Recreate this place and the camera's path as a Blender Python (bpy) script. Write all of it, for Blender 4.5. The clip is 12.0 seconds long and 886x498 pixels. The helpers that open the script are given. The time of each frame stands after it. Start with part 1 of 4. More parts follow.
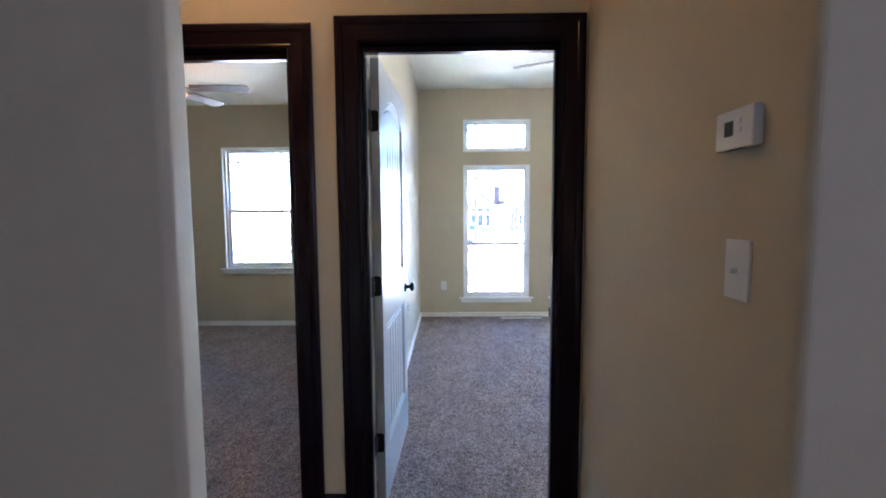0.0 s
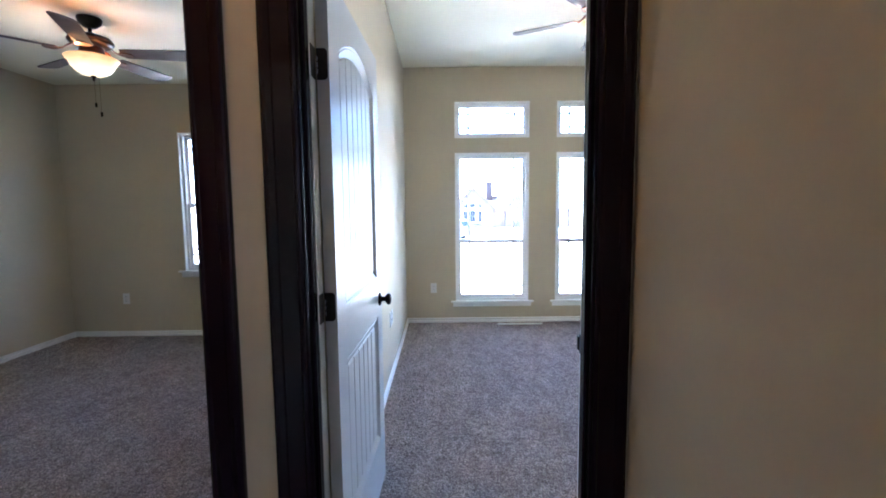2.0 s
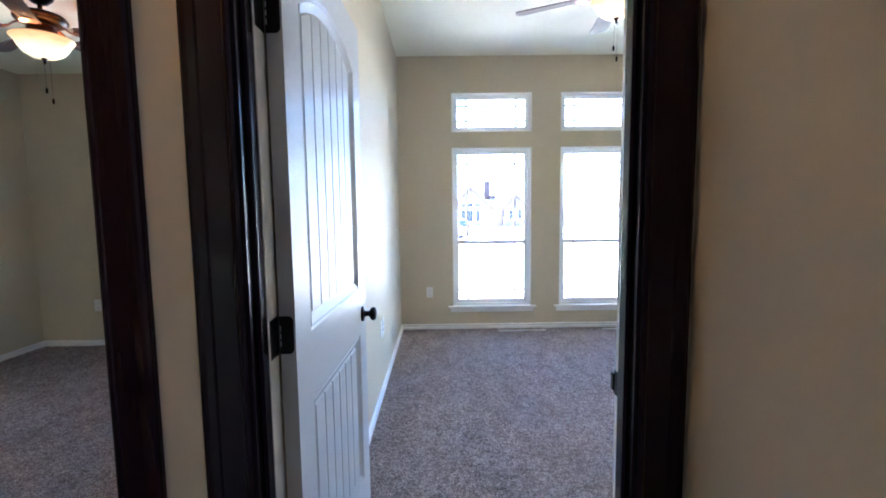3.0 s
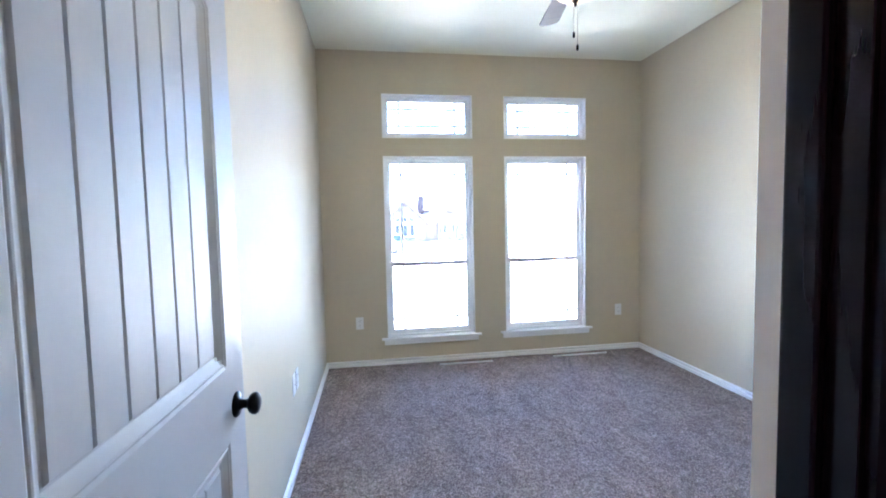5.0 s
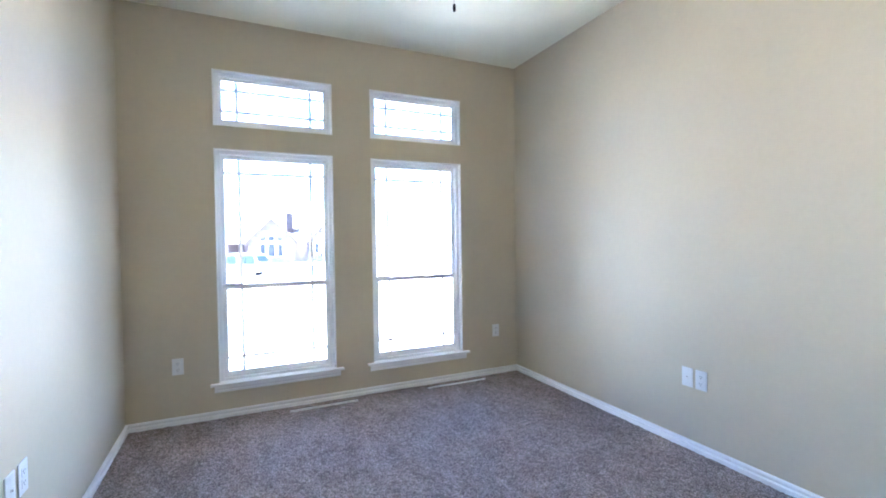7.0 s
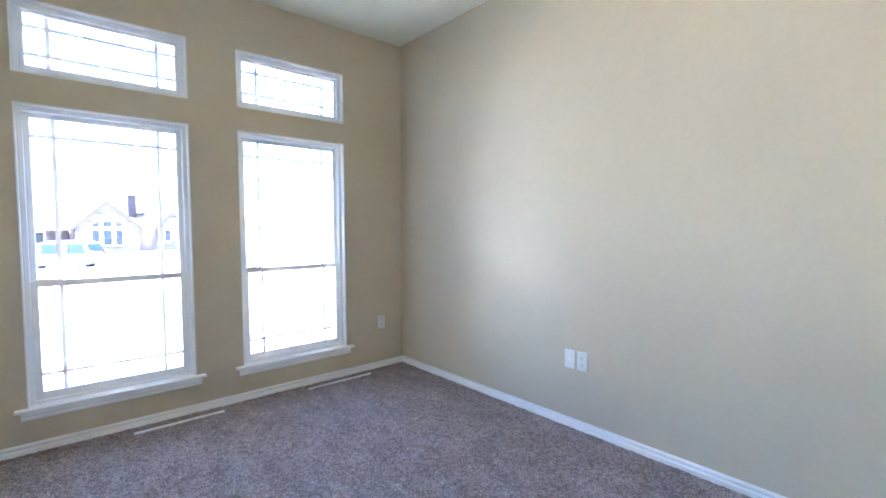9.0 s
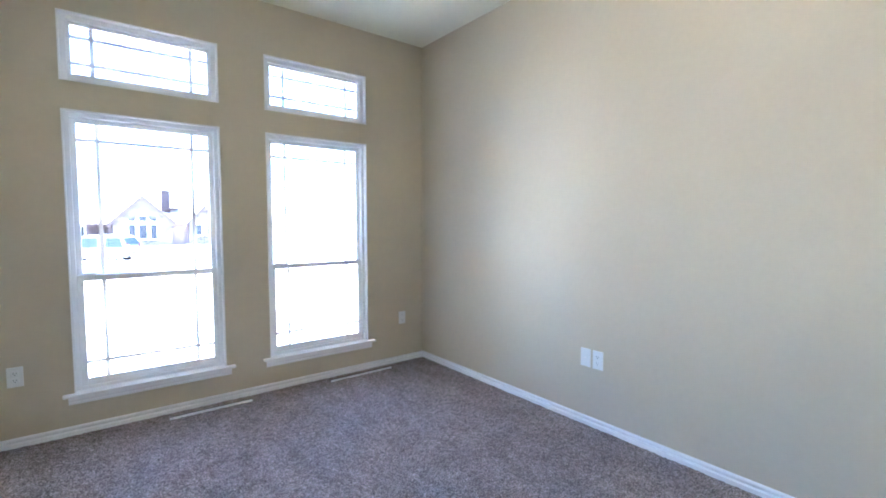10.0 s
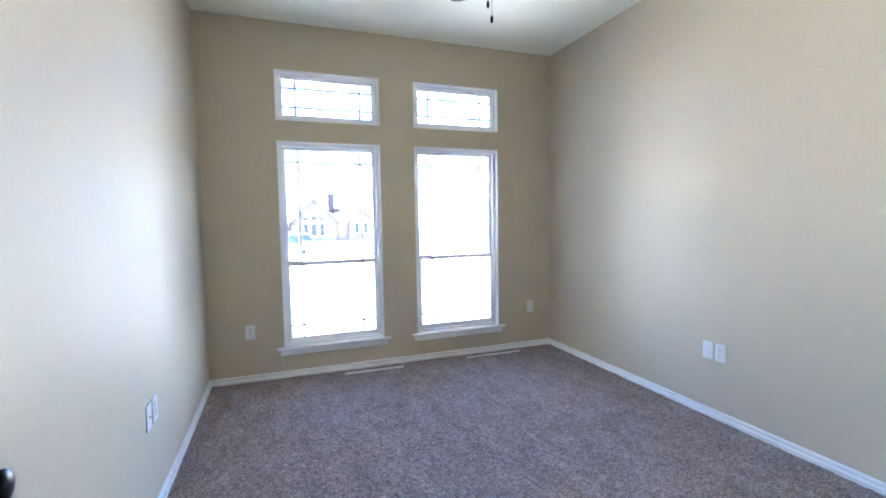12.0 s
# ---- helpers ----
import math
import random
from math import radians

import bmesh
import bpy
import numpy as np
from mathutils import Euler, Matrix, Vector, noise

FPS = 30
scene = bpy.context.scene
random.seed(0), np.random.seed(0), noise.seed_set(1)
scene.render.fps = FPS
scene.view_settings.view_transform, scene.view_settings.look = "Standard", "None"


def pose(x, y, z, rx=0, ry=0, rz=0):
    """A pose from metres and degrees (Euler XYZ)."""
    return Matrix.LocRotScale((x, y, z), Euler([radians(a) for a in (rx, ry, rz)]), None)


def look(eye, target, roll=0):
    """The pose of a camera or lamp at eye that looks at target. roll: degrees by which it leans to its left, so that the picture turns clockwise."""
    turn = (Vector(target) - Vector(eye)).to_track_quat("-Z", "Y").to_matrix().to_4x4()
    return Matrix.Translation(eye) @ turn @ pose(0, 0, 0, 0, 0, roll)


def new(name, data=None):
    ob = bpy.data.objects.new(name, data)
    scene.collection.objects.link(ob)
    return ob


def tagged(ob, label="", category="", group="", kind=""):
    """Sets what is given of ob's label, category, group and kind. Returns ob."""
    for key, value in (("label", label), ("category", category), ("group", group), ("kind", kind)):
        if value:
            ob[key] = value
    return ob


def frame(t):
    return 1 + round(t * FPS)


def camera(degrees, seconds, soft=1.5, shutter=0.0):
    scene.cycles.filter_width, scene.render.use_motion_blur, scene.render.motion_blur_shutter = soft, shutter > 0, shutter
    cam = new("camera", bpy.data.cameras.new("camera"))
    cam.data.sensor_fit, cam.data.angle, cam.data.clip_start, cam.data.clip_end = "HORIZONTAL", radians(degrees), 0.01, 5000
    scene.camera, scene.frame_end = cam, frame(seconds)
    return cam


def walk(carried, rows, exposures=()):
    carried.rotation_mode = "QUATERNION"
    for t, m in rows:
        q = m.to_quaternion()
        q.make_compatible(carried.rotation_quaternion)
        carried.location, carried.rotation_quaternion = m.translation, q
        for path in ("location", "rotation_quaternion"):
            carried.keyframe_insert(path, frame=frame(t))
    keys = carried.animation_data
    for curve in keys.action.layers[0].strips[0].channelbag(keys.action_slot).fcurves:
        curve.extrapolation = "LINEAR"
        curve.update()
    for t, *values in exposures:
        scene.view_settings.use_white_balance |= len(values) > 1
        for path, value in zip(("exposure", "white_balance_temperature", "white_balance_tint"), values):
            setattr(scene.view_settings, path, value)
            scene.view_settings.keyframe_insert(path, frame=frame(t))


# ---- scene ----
cam = camera(89.7, 12.0, 1.8)
PATH = [
    (0, (-0.11, 0.081, 1.375), (-0.139, 2.074, 1.21), -0.4),
    (0.5, (-0.095, 0.233, 1.377), (-0.134, 2.227, 1.222), -0.2),
    (1, (-0.08, 0.359, 1.368), (-0.121, 2.353, 1.208), -0.5),
    (1.5, (-0.096, 0.536, 1.357), (-0.106, 2.529, 1.183), -0.4),
    (2, (-0.085, 0.695, 1.346), (-0.08, 2.687, 1.164), -0.6),
    (2.5, (-0.076, 0.854, 1.335), (-0.068, 2.846, 1.151), -0.7),
    (3, (-0.071, 1.025, 1.339), (-0.056, 3.016, 1.155), -0.7),
    (5, (-0.038, 1.644, 1.36), (0.27, 3.616, 1.235), -1.2),
    (5.5, (0.004, 1.796, 1.34), (0.422, 3.75, 1.247), -1.0),
    (6, (0.052, 1.956, 1.325), (0.599, 3.879, 1.255), -0.7),
    (6.5, (0.113, 2.104, 1.313), (0.8, 3.981, 1.253), -0.6),
    (7, (0.206, 2.225, 1.291), (1.048, 4.039, 1.247), -0.8),
    (7.5, (0.234, 2.36, 1.287), (1.272, 4.07, 1.245), -1.0),
    (9.5, (0.239, 2.45, 1.281), (1.556, 3.953, 1.171), -0.1),
    (10, (0.219, 2.374, 1.306), (1.442, 3.952, 1.184), 0.0),
    (10.5, (0.189, 2.259, 1.31), (1.241, 3.955, 1.179), 0.0),
    (11, (0.145, 2.135, 1.304), (1.038, 3.919, 1.163), -0.4),
    (11.5, (0.079, 2.049, 1.308), (0.872, 3.88, 1.168), -0.6),
    (12, (0.073, 1.943, 1.315), (0.757, 3.818, 1.181), -0.9),
]
walk(cam, [(t, look(eye, target, roll)) for t, eye, target, roll in PATH],
     [(0, 5.93, 5150, 18), (1.5, 5.84, 5150, 18), (3.2, 5.82, 5180, 18), (5.0, 5.88, 5180, 19), (6.5, 5.8, 5180, 19), (9.5, 5.68, 5230, 19), (12, 5.66, 5230, 20)])

# ---- world, sun, exposure ----
world = bpy.data.worlds.new("world")
scene.world = world
world.use_nodes = True
wn = world.node_tree
sky = wn.nodes.new("ShaderNodeTexSky")
sky.sky_type = "NISHITA"
sky.sun_disc = False
SUN_EL, SUN_AZ = 66.0, 265.0
sky.sun_elevation = radians(SUN_EL)
sky.sun_rotation = radians(SUN_AZ)
sky.air_density, sky.dust_density, sky.ozone_density = 1.0, 0.3, 2.4
wn.links.new(sky.outputs[0], wn.nodes["Background"].inputs[0])
wn.nodes["Background"].inputs[1].default_value = 0.14
sun = new("sun", bpy.data.lights.new("sun", "SUN"))
sun.data.energy, sun.data.angle, sun.data.color = 5.0, radians(0.6), (1.0, 0.93, 0.83)
_d = Vector((math.sin(radians(SUN_AZ)) * math.cos(radians(SUN_EL)), math.cos(radians(SUN_AZ)) * math.cos(radians(SUN_EL)), math.sin(radians(SUN_EL))))
sun.matrix_world = look(_d * 50, (0, 0, 0))

# unseen area lamp stands in for daylight; the hall's ceiling lamp is lit
LAMP_HOLE = (-2.10, -1.10, 1.00, 2.10)
HALL_LAMP = 0.36
hall_fill = new("window_daylight", bpy.data.lights.new("window_daylight", "AREA"))
hall_fill.data.shape, hall_fill.data.size, hall_fill.data.size_y = "RECTANGLE", LAMP_HOLE[1] - LAMP_HOLE[0] - 0.02, LAMP_HOLE[3] - LAMP_HOLE[2] - 0.02
hall_fill.data.energy, hall_fill.data.color = 0.34, (0.78, 0.76, 1.0)
hall_fill.matrix_world = pose(2.64, (LAMP_HOLE[0] + LAMP_HOLE[1]) / 2, (LAMP_HOLE[2] + LAMP_HOLE[3]) / 2, 90, 0, 90)

# ---- plan, in metres ----
XL, XR, YD, YB, CEIL = -0.50, 2.665, 2.03, 5.85, 2.920      # bedroom
LXL, LXR, LYB, LCEIL = -4.05, -0.62, 5.42, 2.65            # second bedroom
HY, HCEIL = 1.932, 2.75                                      # hall face of the door wall
HXR, HYR = 0.449, 0.785                                       # hall side wall and its outer corner
HXL, HYL = -0.577, 0.785                                    # hall's other outer corner
DR = (-0.464, 0.336, 2.054)                                 # clear opening of the bedroom door
DL = (-1.525, -0.765, 2.030)                                 # clear opening of the second door
WINS = [(0.071, 0.925), (1.234, 2.077)]
WZ = (0.258, 1.974)
TZ = (2.138, 2.543)
LWIN = (-2.826, -1.980, 0.708, 2.160)


# ---- materials ----
def mat(name, colour, rough=0.5, metal=0.0, spec=0.5):
    m = bpy.data.materials.new(name)
    m.use_nodes = True
    b = m.node_tree.nodes["Principled BSDF"]
    b.inputs["Base Color"].default_value = (*colour, 1)
    b.inputs["Roughness"].default_value = rough
    b.inputs["Metallic"].default_value = metal
    b.inputs["Specular IOR Level"].default_value = spec
    return m


def tex(m, scale, detail=4.0, rough=0.6, stretch=(1, 1, 1), coords="Object"):
    n = m.node_tree.nodes
    tc = n.new("ShaderNodeTexCoord")
    mp = n.new("ShaderNodeMapping")
    mp.inputs["Scale"].default_value = stretch
    t = n.new("ShaderNodeTexNoise")
    t.inputs["Scale"].default_value = scale
    t.inputs["Detail"].default_value = detail
    t.inputs["Roughness"].default_value = rough
    m.node_tree.links.new(tc.outputs[coords], mp.inputs[0])
    m.node_tree.links.new(mp.outputs[0], t.inputs[0])
    return t


def ramp(m, src, stops):
    r = m.node_tree.nodes.new("ShaderNodeValToRGB")
    e = r.color_ramp.elements
    while len(e) < len(stops):
        e.new(0.5)
    for k, (p, c) in zip(e, stops):
        k.position = p
        k.color = (*c, 1)
    m.node_tree.links.new(src, r.inputs[0])
    return r


def bump(m, src, strength, dist, under=None):
    b = m.node_tree.nodes.new("ShaderNodeBump")
    b.inputs["Strength"].default_value = strength
    b.inputs["Distance"].default_value = dist
    m.node_tree.links.new(src, b.inputs["Height"])
    if under:
        m.node_tree.links.new(under.outputs[0], b.inputs["Normal"])
    m.node_tree.links.new(b.outputs[0], m.node_tree.nodes["Principled BSDF"].inputs["Normal"])
    return b


def base(m, out):
    m.node_tree.links.new(out, m.node_tree.nodes["Principled BSDF"].inputs["Base Color"])


def vary(m, colour, amount, scale, fine=None, bumps=()):
    """Two scales of colour variation round a base colour, and relief."""
    lo = tuple(c * (1 - amount) for c in colour)
    hi = tuple(min(1, c * (1 + amount)) for c in colour)
    t = tex(m, scale)
    r = ramp(m, t.outputs[0], [(0.3, lo), (0.7, hi)])
    out = r.outputs[0]
    if fine:
        f = tex(m, fine)
        fr = ramp(m, f.outputs[0], [(0.3, (1 - amount,) * 3), (0.7, (1, 1, 1))])
        mx = m.node_tree.nodes.new("ShaderNodeMix")
        mx.data_type, mx.blend_type = "RGBA", "MULTIPLY"
        mx.inputs[0].default_value = 1.0
        m.node_tree.links.new(out, mx.inputs[6])
        m.node_tree.links.new(fr.outputs[0], mx.inputs[7])
        out = mx.outputs[2]
    base(m, out)
    last = None
    for sc, st, di in bumps:
        last = bump(m, tex(m, sc).outputs[0], st, di, last)
    return m


WALL = vary(mat("wall_paint", (0.61, 0.535, 0.395), 0.5, 0, 0.06), (0.61, 0.535, 0.395), 0.03, 1.3, 30, [(2.5, 0.12, 0.02), (140, 0.22, 0.003)])
CEILM = vary(mat("ceiling_paint", (0.95, 0.935, 0.77), 0.8), (0.95, 0.935, 0.77), 0.03, 1.1, 40, [(90, 0.35, 0.004)])
TRIM = vary(mat("white_trim_paint", (0.91, 0.90, 0.89), 0.28), (0.91, 0.90, 0.89), 0.03, 3, 60, [(60, 0.05, 0.002)])
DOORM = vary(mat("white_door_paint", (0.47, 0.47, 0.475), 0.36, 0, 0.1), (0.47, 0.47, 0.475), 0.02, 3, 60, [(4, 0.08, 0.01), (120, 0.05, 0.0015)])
VINYL = vary(mat("white_vinyl", (0.92, 0.92, 0.92), 0.35), (0.92, 0.92, 0.92), 0.02, 5, 50)
PLATE = vary(mat("white_plastic", (0.80, 0.80, 0.79), 0.35), (0.80, 0.80, 0.79), 0.02, 20, 90)
DARKP = mat("dark_plastic", (0.02, 0.02, 0.022), 0.4)
LCD = mat("grey_display", (0.10, 0.12, 0.11), 0.2)
MULL = vary(mat("pale_muntin", (0.87, 0.86, 0.89), 0.4), (0.87, 0.86, 0.89), 0.03, 20, 90)
_n, _l = MULL.node_tree.nodes, MULL.node_tree.links
_tl = _n.new("ShaderNodeBsdfTranslucent")
_tl.inputs[0].default_value = (0.85, 0.77, 0.66, 1)
_mx = _n.new("ShaderNodeMixShader")
_mx.inputs[0].default_value = 0.2
_l.new(_n["Principled BSDF"].outputs[0], _mx.inputs[1])
_l.new(_tl.outputs[0], _mx.inputs[2])
_l.new(_mx.outputs[0], _n["Material Output"].inputs[0])
BRONZE = vary(mat("oil_rubbed_bronze", (0.022, 0.018, 0.016), 0.34, 0.85), (0.022, 0.018, 0.016), 0.3, 60, 200)
COPPER = vary(mat("antique_copper", (0.20, 0.085, 0.045), 0.35, 0.9), (0.20, 0.085, 0.045), 0.4, 30, 120)
SLOT = mat("dark_slot", (0.03, 0.03, 0.03), 0.7)


def wood_dark():
    m = mat("espresso_stained_wood", (0.007, 0.0037, 0.006), 0.22, 0, 0.24)
    t = tex(m, 5, 5, 0.6, (7, 7, 0.45))
    r = ramp(m, t.outputs[0], [(0.3, (0.0095, 0.0048, 0.0092)), (0.6, (0.011, 0.0052, 0.0098)), (0.8, (0.014, 0.006, 0.0104))])
    base(m, r.outputs[0])
    bump(m, t.outputs[0], 0.015, 0.001)
    return m


def carpet():
    m = mat("carpet", (0.26, 0.215, 0.21), 0.98, 0, 0.1)
    fine = tex(m, 130, 4, 0.8)
    mid = tex(m, 40, 5, 0.75)
    big = tex(m, 5.0, 5, 0.65, (1.6, 0.7, 1))
    r = ramp(m, fine.outputs[0], [(0.38, (0.135, 0.108, 0.098)), (0.5, (0.42, 0.346, 0.318)), (0.62, (0.84, 0.71, 0.66))])
    r2 = ramp(m, mid.outputs[0], [(0.36, (0.47, 0.46, 0.465)), (0.62, (1, 1, 1))])
    r3 = ramp(m, big.outputs[0], [(0.36, (0.74, 0.74, 0.75)), (0.64, (1, 1, 1))])
    prev = r.outputs[0]
    for q in (r2, r3):
        mx = m.node_tree.nodes.new("ShaderNodeMix")
        mx.data_type, mx.blend_type = "RGBA", "MULTIPLY"
        mx.inputs[0].default_value = 1.0
        m.node_tree.links.new(prev, mx.inputs[6])
        m.node_tree.links.new(q.outputs[0], mx.inputs[7])
        prev = mx.outputs[2]
    base(m, prev)
    bump(m, fine.outputs[0], 0.8, 0.006)
    m.node_tree.nodes["Principled BSDF"].inputs["Sheen Weight"].default_value = 0.08
    m.node_tree.nodes["Principled BSDF"].inputs["Sheen Roughness"].default_value = 0.5
    return m


def blade_wood(name, c):
    m = mat(name, c, 0.5, 0, 0.2)
    t = tex(m, 5, 5, 0.6, (1, 14, 1))
    r = ramp(m, t.outputs[0], [(0.3, tuple(k * 0.7 for k in c)), (0.7, tuple(k * 1.2 for k in c))])
    base(m, r.outputs[0])
    return m


def glass():
    m = bpy.data.materials.new("window_glass")
    m.use_nodes = True
    n, l = m.node_tree.nodes, m.node_tree.links
    n.clear()
    o = n.new("ShaderNodeOutputMaterial")
    mix = n.new("ShaderNodeMixShader")
    tr = n.new("ShaderNodeBsdfTransparent")
    tr.inputs[0].default_value = (0.78, 0.80, 0.80, 1)
    gl = n.new("ShaderNodeBsdfGlossy")
    gl.inputs["Roughness"].default_value = 0.02
    fr = n.new("ShaderNodeFresnel")
    fr.inputs[0].default_value = 1.5
    l.new(fr.outputs[0], mix.inputs[0])
    l.new(tr.outputs[0], mix.inputs[1])
    l.new(gl.outputs[0], mix.inputs[2])
    l.new(mix.outputs[0], o.inputs[0])
    return m


def glow(name, colour, strength):
    m = mat(name, colour, 0.4)
    b = m.node_tree.nodes["Principled BSDF"]
    t = tex(m, 14, 4)
    r = ramp(m, t.outputs[0], [(0.3, tuple(k * 0.75 for k in colour)), (0.7, colour)])
    base(m, r.outputs[0])
    m.node_tree.links.new(r.outputs[0], b.inputs["Emission Color"])
    b.inputs["Emission Strength"].default_value = strength
    return m


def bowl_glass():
    """Alabaster glass; bulb glow painted into its emission by height: pale low, amber rim."""
    m = mat("amber_alabaster_painted_glow", (0.8, 0.5, 0.2), 0.35)
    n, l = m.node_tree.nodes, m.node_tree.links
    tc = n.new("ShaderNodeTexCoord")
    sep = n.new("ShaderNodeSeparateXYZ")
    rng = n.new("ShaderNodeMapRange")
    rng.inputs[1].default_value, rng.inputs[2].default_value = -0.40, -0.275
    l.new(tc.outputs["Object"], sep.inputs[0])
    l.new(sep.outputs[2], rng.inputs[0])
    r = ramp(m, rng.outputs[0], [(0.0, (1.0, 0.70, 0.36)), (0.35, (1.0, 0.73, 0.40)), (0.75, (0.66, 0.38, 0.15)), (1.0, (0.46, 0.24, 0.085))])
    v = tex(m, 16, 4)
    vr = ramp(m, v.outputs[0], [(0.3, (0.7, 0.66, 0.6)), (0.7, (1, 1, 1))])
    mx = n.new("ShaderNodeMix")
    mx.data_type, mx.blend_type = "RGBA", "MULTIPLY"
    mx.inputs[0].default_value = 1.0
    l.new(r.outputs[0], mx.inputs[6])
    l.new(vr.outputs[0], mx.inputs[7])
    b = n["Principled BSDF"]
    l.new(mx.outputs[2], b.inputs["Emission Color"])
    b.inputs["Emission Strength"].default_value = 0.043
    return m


WOOD = wood_dark()
CARPET = carpet()
BLADE = blade_wood("fan_blade_wood", (0.105, 0.080, 0.072))
GLASS = glass()
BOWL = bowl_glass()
LAMPGLASS = glow("frosted_lamp_glass", (1.0, 0.53, 0.16), HALL_LAMP)
HALLFLOOR = vary(mat("hall_floor_tile", (0.22, 0.17, 0.13), 0.5), (0.22, 0.17, 0.13), 0.2, 3, 30)
SHELL = vary(mat("brick_tone_render", (0.35, 0.25, 0.2), 0.9), (0.35, 0.25, 0.2), 0.15, 2, 20)
GROUNDM = vary(mat("pale_dry_ground", (0.68, 0.635, 0.55), 0.95), (0.68, 0.635, 0.55), 0.18, 0.15, 2.0)
ROADM = vary(mat("concrete_road", (0.36, 0.35, 0.335), 0.9), (0.36, 0.35, 0.335), 0.1, 0.4, 5.0)


# ---- builders ----
def thing(name, label, category="", group="", kind="", at=None):
    ob = tagged(new(name), label, category, group, kind)
    ob.empty_display_size = 0.1
    if at is not None:
        ob.matrix_world = at
    return ob


def part(name, bm, material, parent=None, label="", smooth=False):
    me = bpy.data.meshes.new(name)
    bmesh.ops.recalc_face_normals(bm, faces=bm.faces)
    if smooth:
        for f in bm.faces:
            f.smooth = True
    bm.to_mesh(me)
    bm.free()
    me.materials.append(material)
    ob = new(name, me)
    if parent is not None:
        ob.parent = parent
    if label:
        tagged(ob, label)
    return ob


def box(bm, a, b, bevel=0.0, seg=2):
    r = bmesh.ops.create_cube(bm, size=1)["verts"]
    c = [(p + q) / 2 for p, q in zip(a, b)]
    s = [abs(q - p) for p, q in zip(a, b)]
    for v in r:
        v.co = Vector([c[i] + v.co[i] * s[i] for i in range(3)])
    if bevel:
        es = list({e for v in r for e in v.link_edges})
        bmesh.ops.bevel(bm, geom=es, offset=bevel, segments=seg, affect="EDGES", profile=0.6)
    return bm


def boxed(name, a, b, material, parent=None, label="", bevel=0.0):
    return part(name, box(bmesh.new(), a, b, bevel), material, parent, label)


def lathe(bm, prof, seg=32, at=(0, 0, 0), turn=None):
    """Spin a profile of (radius, height) about z."""
    rings = []
    for r, z in prof:
        ring = []
        for k in range(seg if r > 1e-6 else 1):
            a = 2 * math.pi * k / seg
            v = Vector((r * math.cos(a), r * math.sin(a), z))
            if turn is not None:
                v = turn @ v
            ring.append(bm.verts.new(v + Vector(at)))
        rings.append(ring)
    for p, q in zip(rings, rings[1:]):
        n = max(len(p), len(q))
        for k in range(n):
            f = [p[k % len(p)], p[(k + 1) % len(p)], q[(k + 1) % len(q)], q[k % len(q)]]
            f = list(dict.fromkeys(f))
            if len(f) > 2:
                bm.faces.new(f)
    return bm


def sweep(path, prof, to3d, mitre_start=None, mitre_end=None):
    """Rings of a profile (a: across, b: out) along a flat path with mitred corners. Returns one list of points per path point."""
    rings = []
    n = len(path)
    dirs = [(Vector(path[i + 1]) - Vector(path[i])).normalized() for i in range(n - 1)]
    for i, p in enumerate(path):
        d0 = dirs[max(i - 1, 0)]
        d1 = dirs[min(i, n - 2)]
        if i == 0 and mitre_start is not None:
            d0 = Vector(mitre_start)
        if i == n - 1 and mitre_end is not None:
            d1 = Vector(mitre_end)
        n0, n1 = Vector((-d0.y, d0.x)), Vector((-d1.y, d1.x))
        m = (n0 + n1).normalized()
        m = m / max(0.2, m.dot(n0))
        rings.append([to3d(p[0] + m.x * a, p[1] + m.y * a, b) for a, b in prof])
    return rings


def skin(bm, r0, r1):
    a = [bm.verts.new(v) for v in r0]
    b = [bm.verts.new(v) for v in r1]
    k = len(a)
    for i in range(k):
        bm.faces.new((a[i], a[(i + 1) % k], b[(i + 1) % k], b[i]))
    bm.faces.new(a)
    bm.faces.new(b[::-1])
    return bm


def wall_cells(name, xs, ys, zs, holes, material, label=""):
    """A wall block with rectangular holes through it along its thin axis; holes as (lo, hi, z0, z1) along the long axis."""
    along = 0 if (xs[1] - xs[0]) > (ys[1] - ys[0]) else 1
    lo, hi = (xs, ys)[along]
    us = sorted({lo, hi, *[h[0] for h in holes], *[h[1] for h in holes]})
    ws = sorted({zs[0], zs[1], *[h[2] for h in holes], *[h[3] for h in holes]})
    t0, t1 = (ys, xs)[along]
    full = {}
    for i in range(len(us) - 1):
        for j in range(len(ws) - 1):
            u, w = (us[i] + us[i + 1]) / 2, (ws[j] + ws[j + 1]) / 2
            full[i, j] = not any(h[0] < u < h[1] and h[2] < w < h[3] for h in holes)
    bm = bmesh.new()
    cache = {}

    def vert(u, t, w):
        key = (round(u, 5), round(t, 5), round(w, 5))
        if key not in cache:
            cache[key] = bm.verts.new((u, t, w) if along == 0 else (t, u, w))
        return cache[key]

    for (i, j), f in full.items():
        if not f:
            continue
        u0, u1, w0, w1 = us[i], us[i + 1], ws[j], ws[j + 1]
        for t in (t0, t1):
            bm.faces.new([vert(u0, t, w0), vert(u1, t, w0), vert(u1, t, w1), vert(u0, t, w1)])
        for di, dj, e in ((-1, 0, (u0, w0, u0, w1)), (1, 0, (u1, w0, u1, w1)), (0, -1, (u0, w0, u1, w0)), (0, 1, (u0, w1, u1, w1))):
            if not full.get((i + di, j + dj), False):
                bm.faces.new([vert(e[0], t0, e[1]), vert(e[2], t0, e[3]), vert(e[2], t1, e[3]), vert(e[0], t1, e[1])])
    return tagged(part(name, bm, material), label, kind="structure")


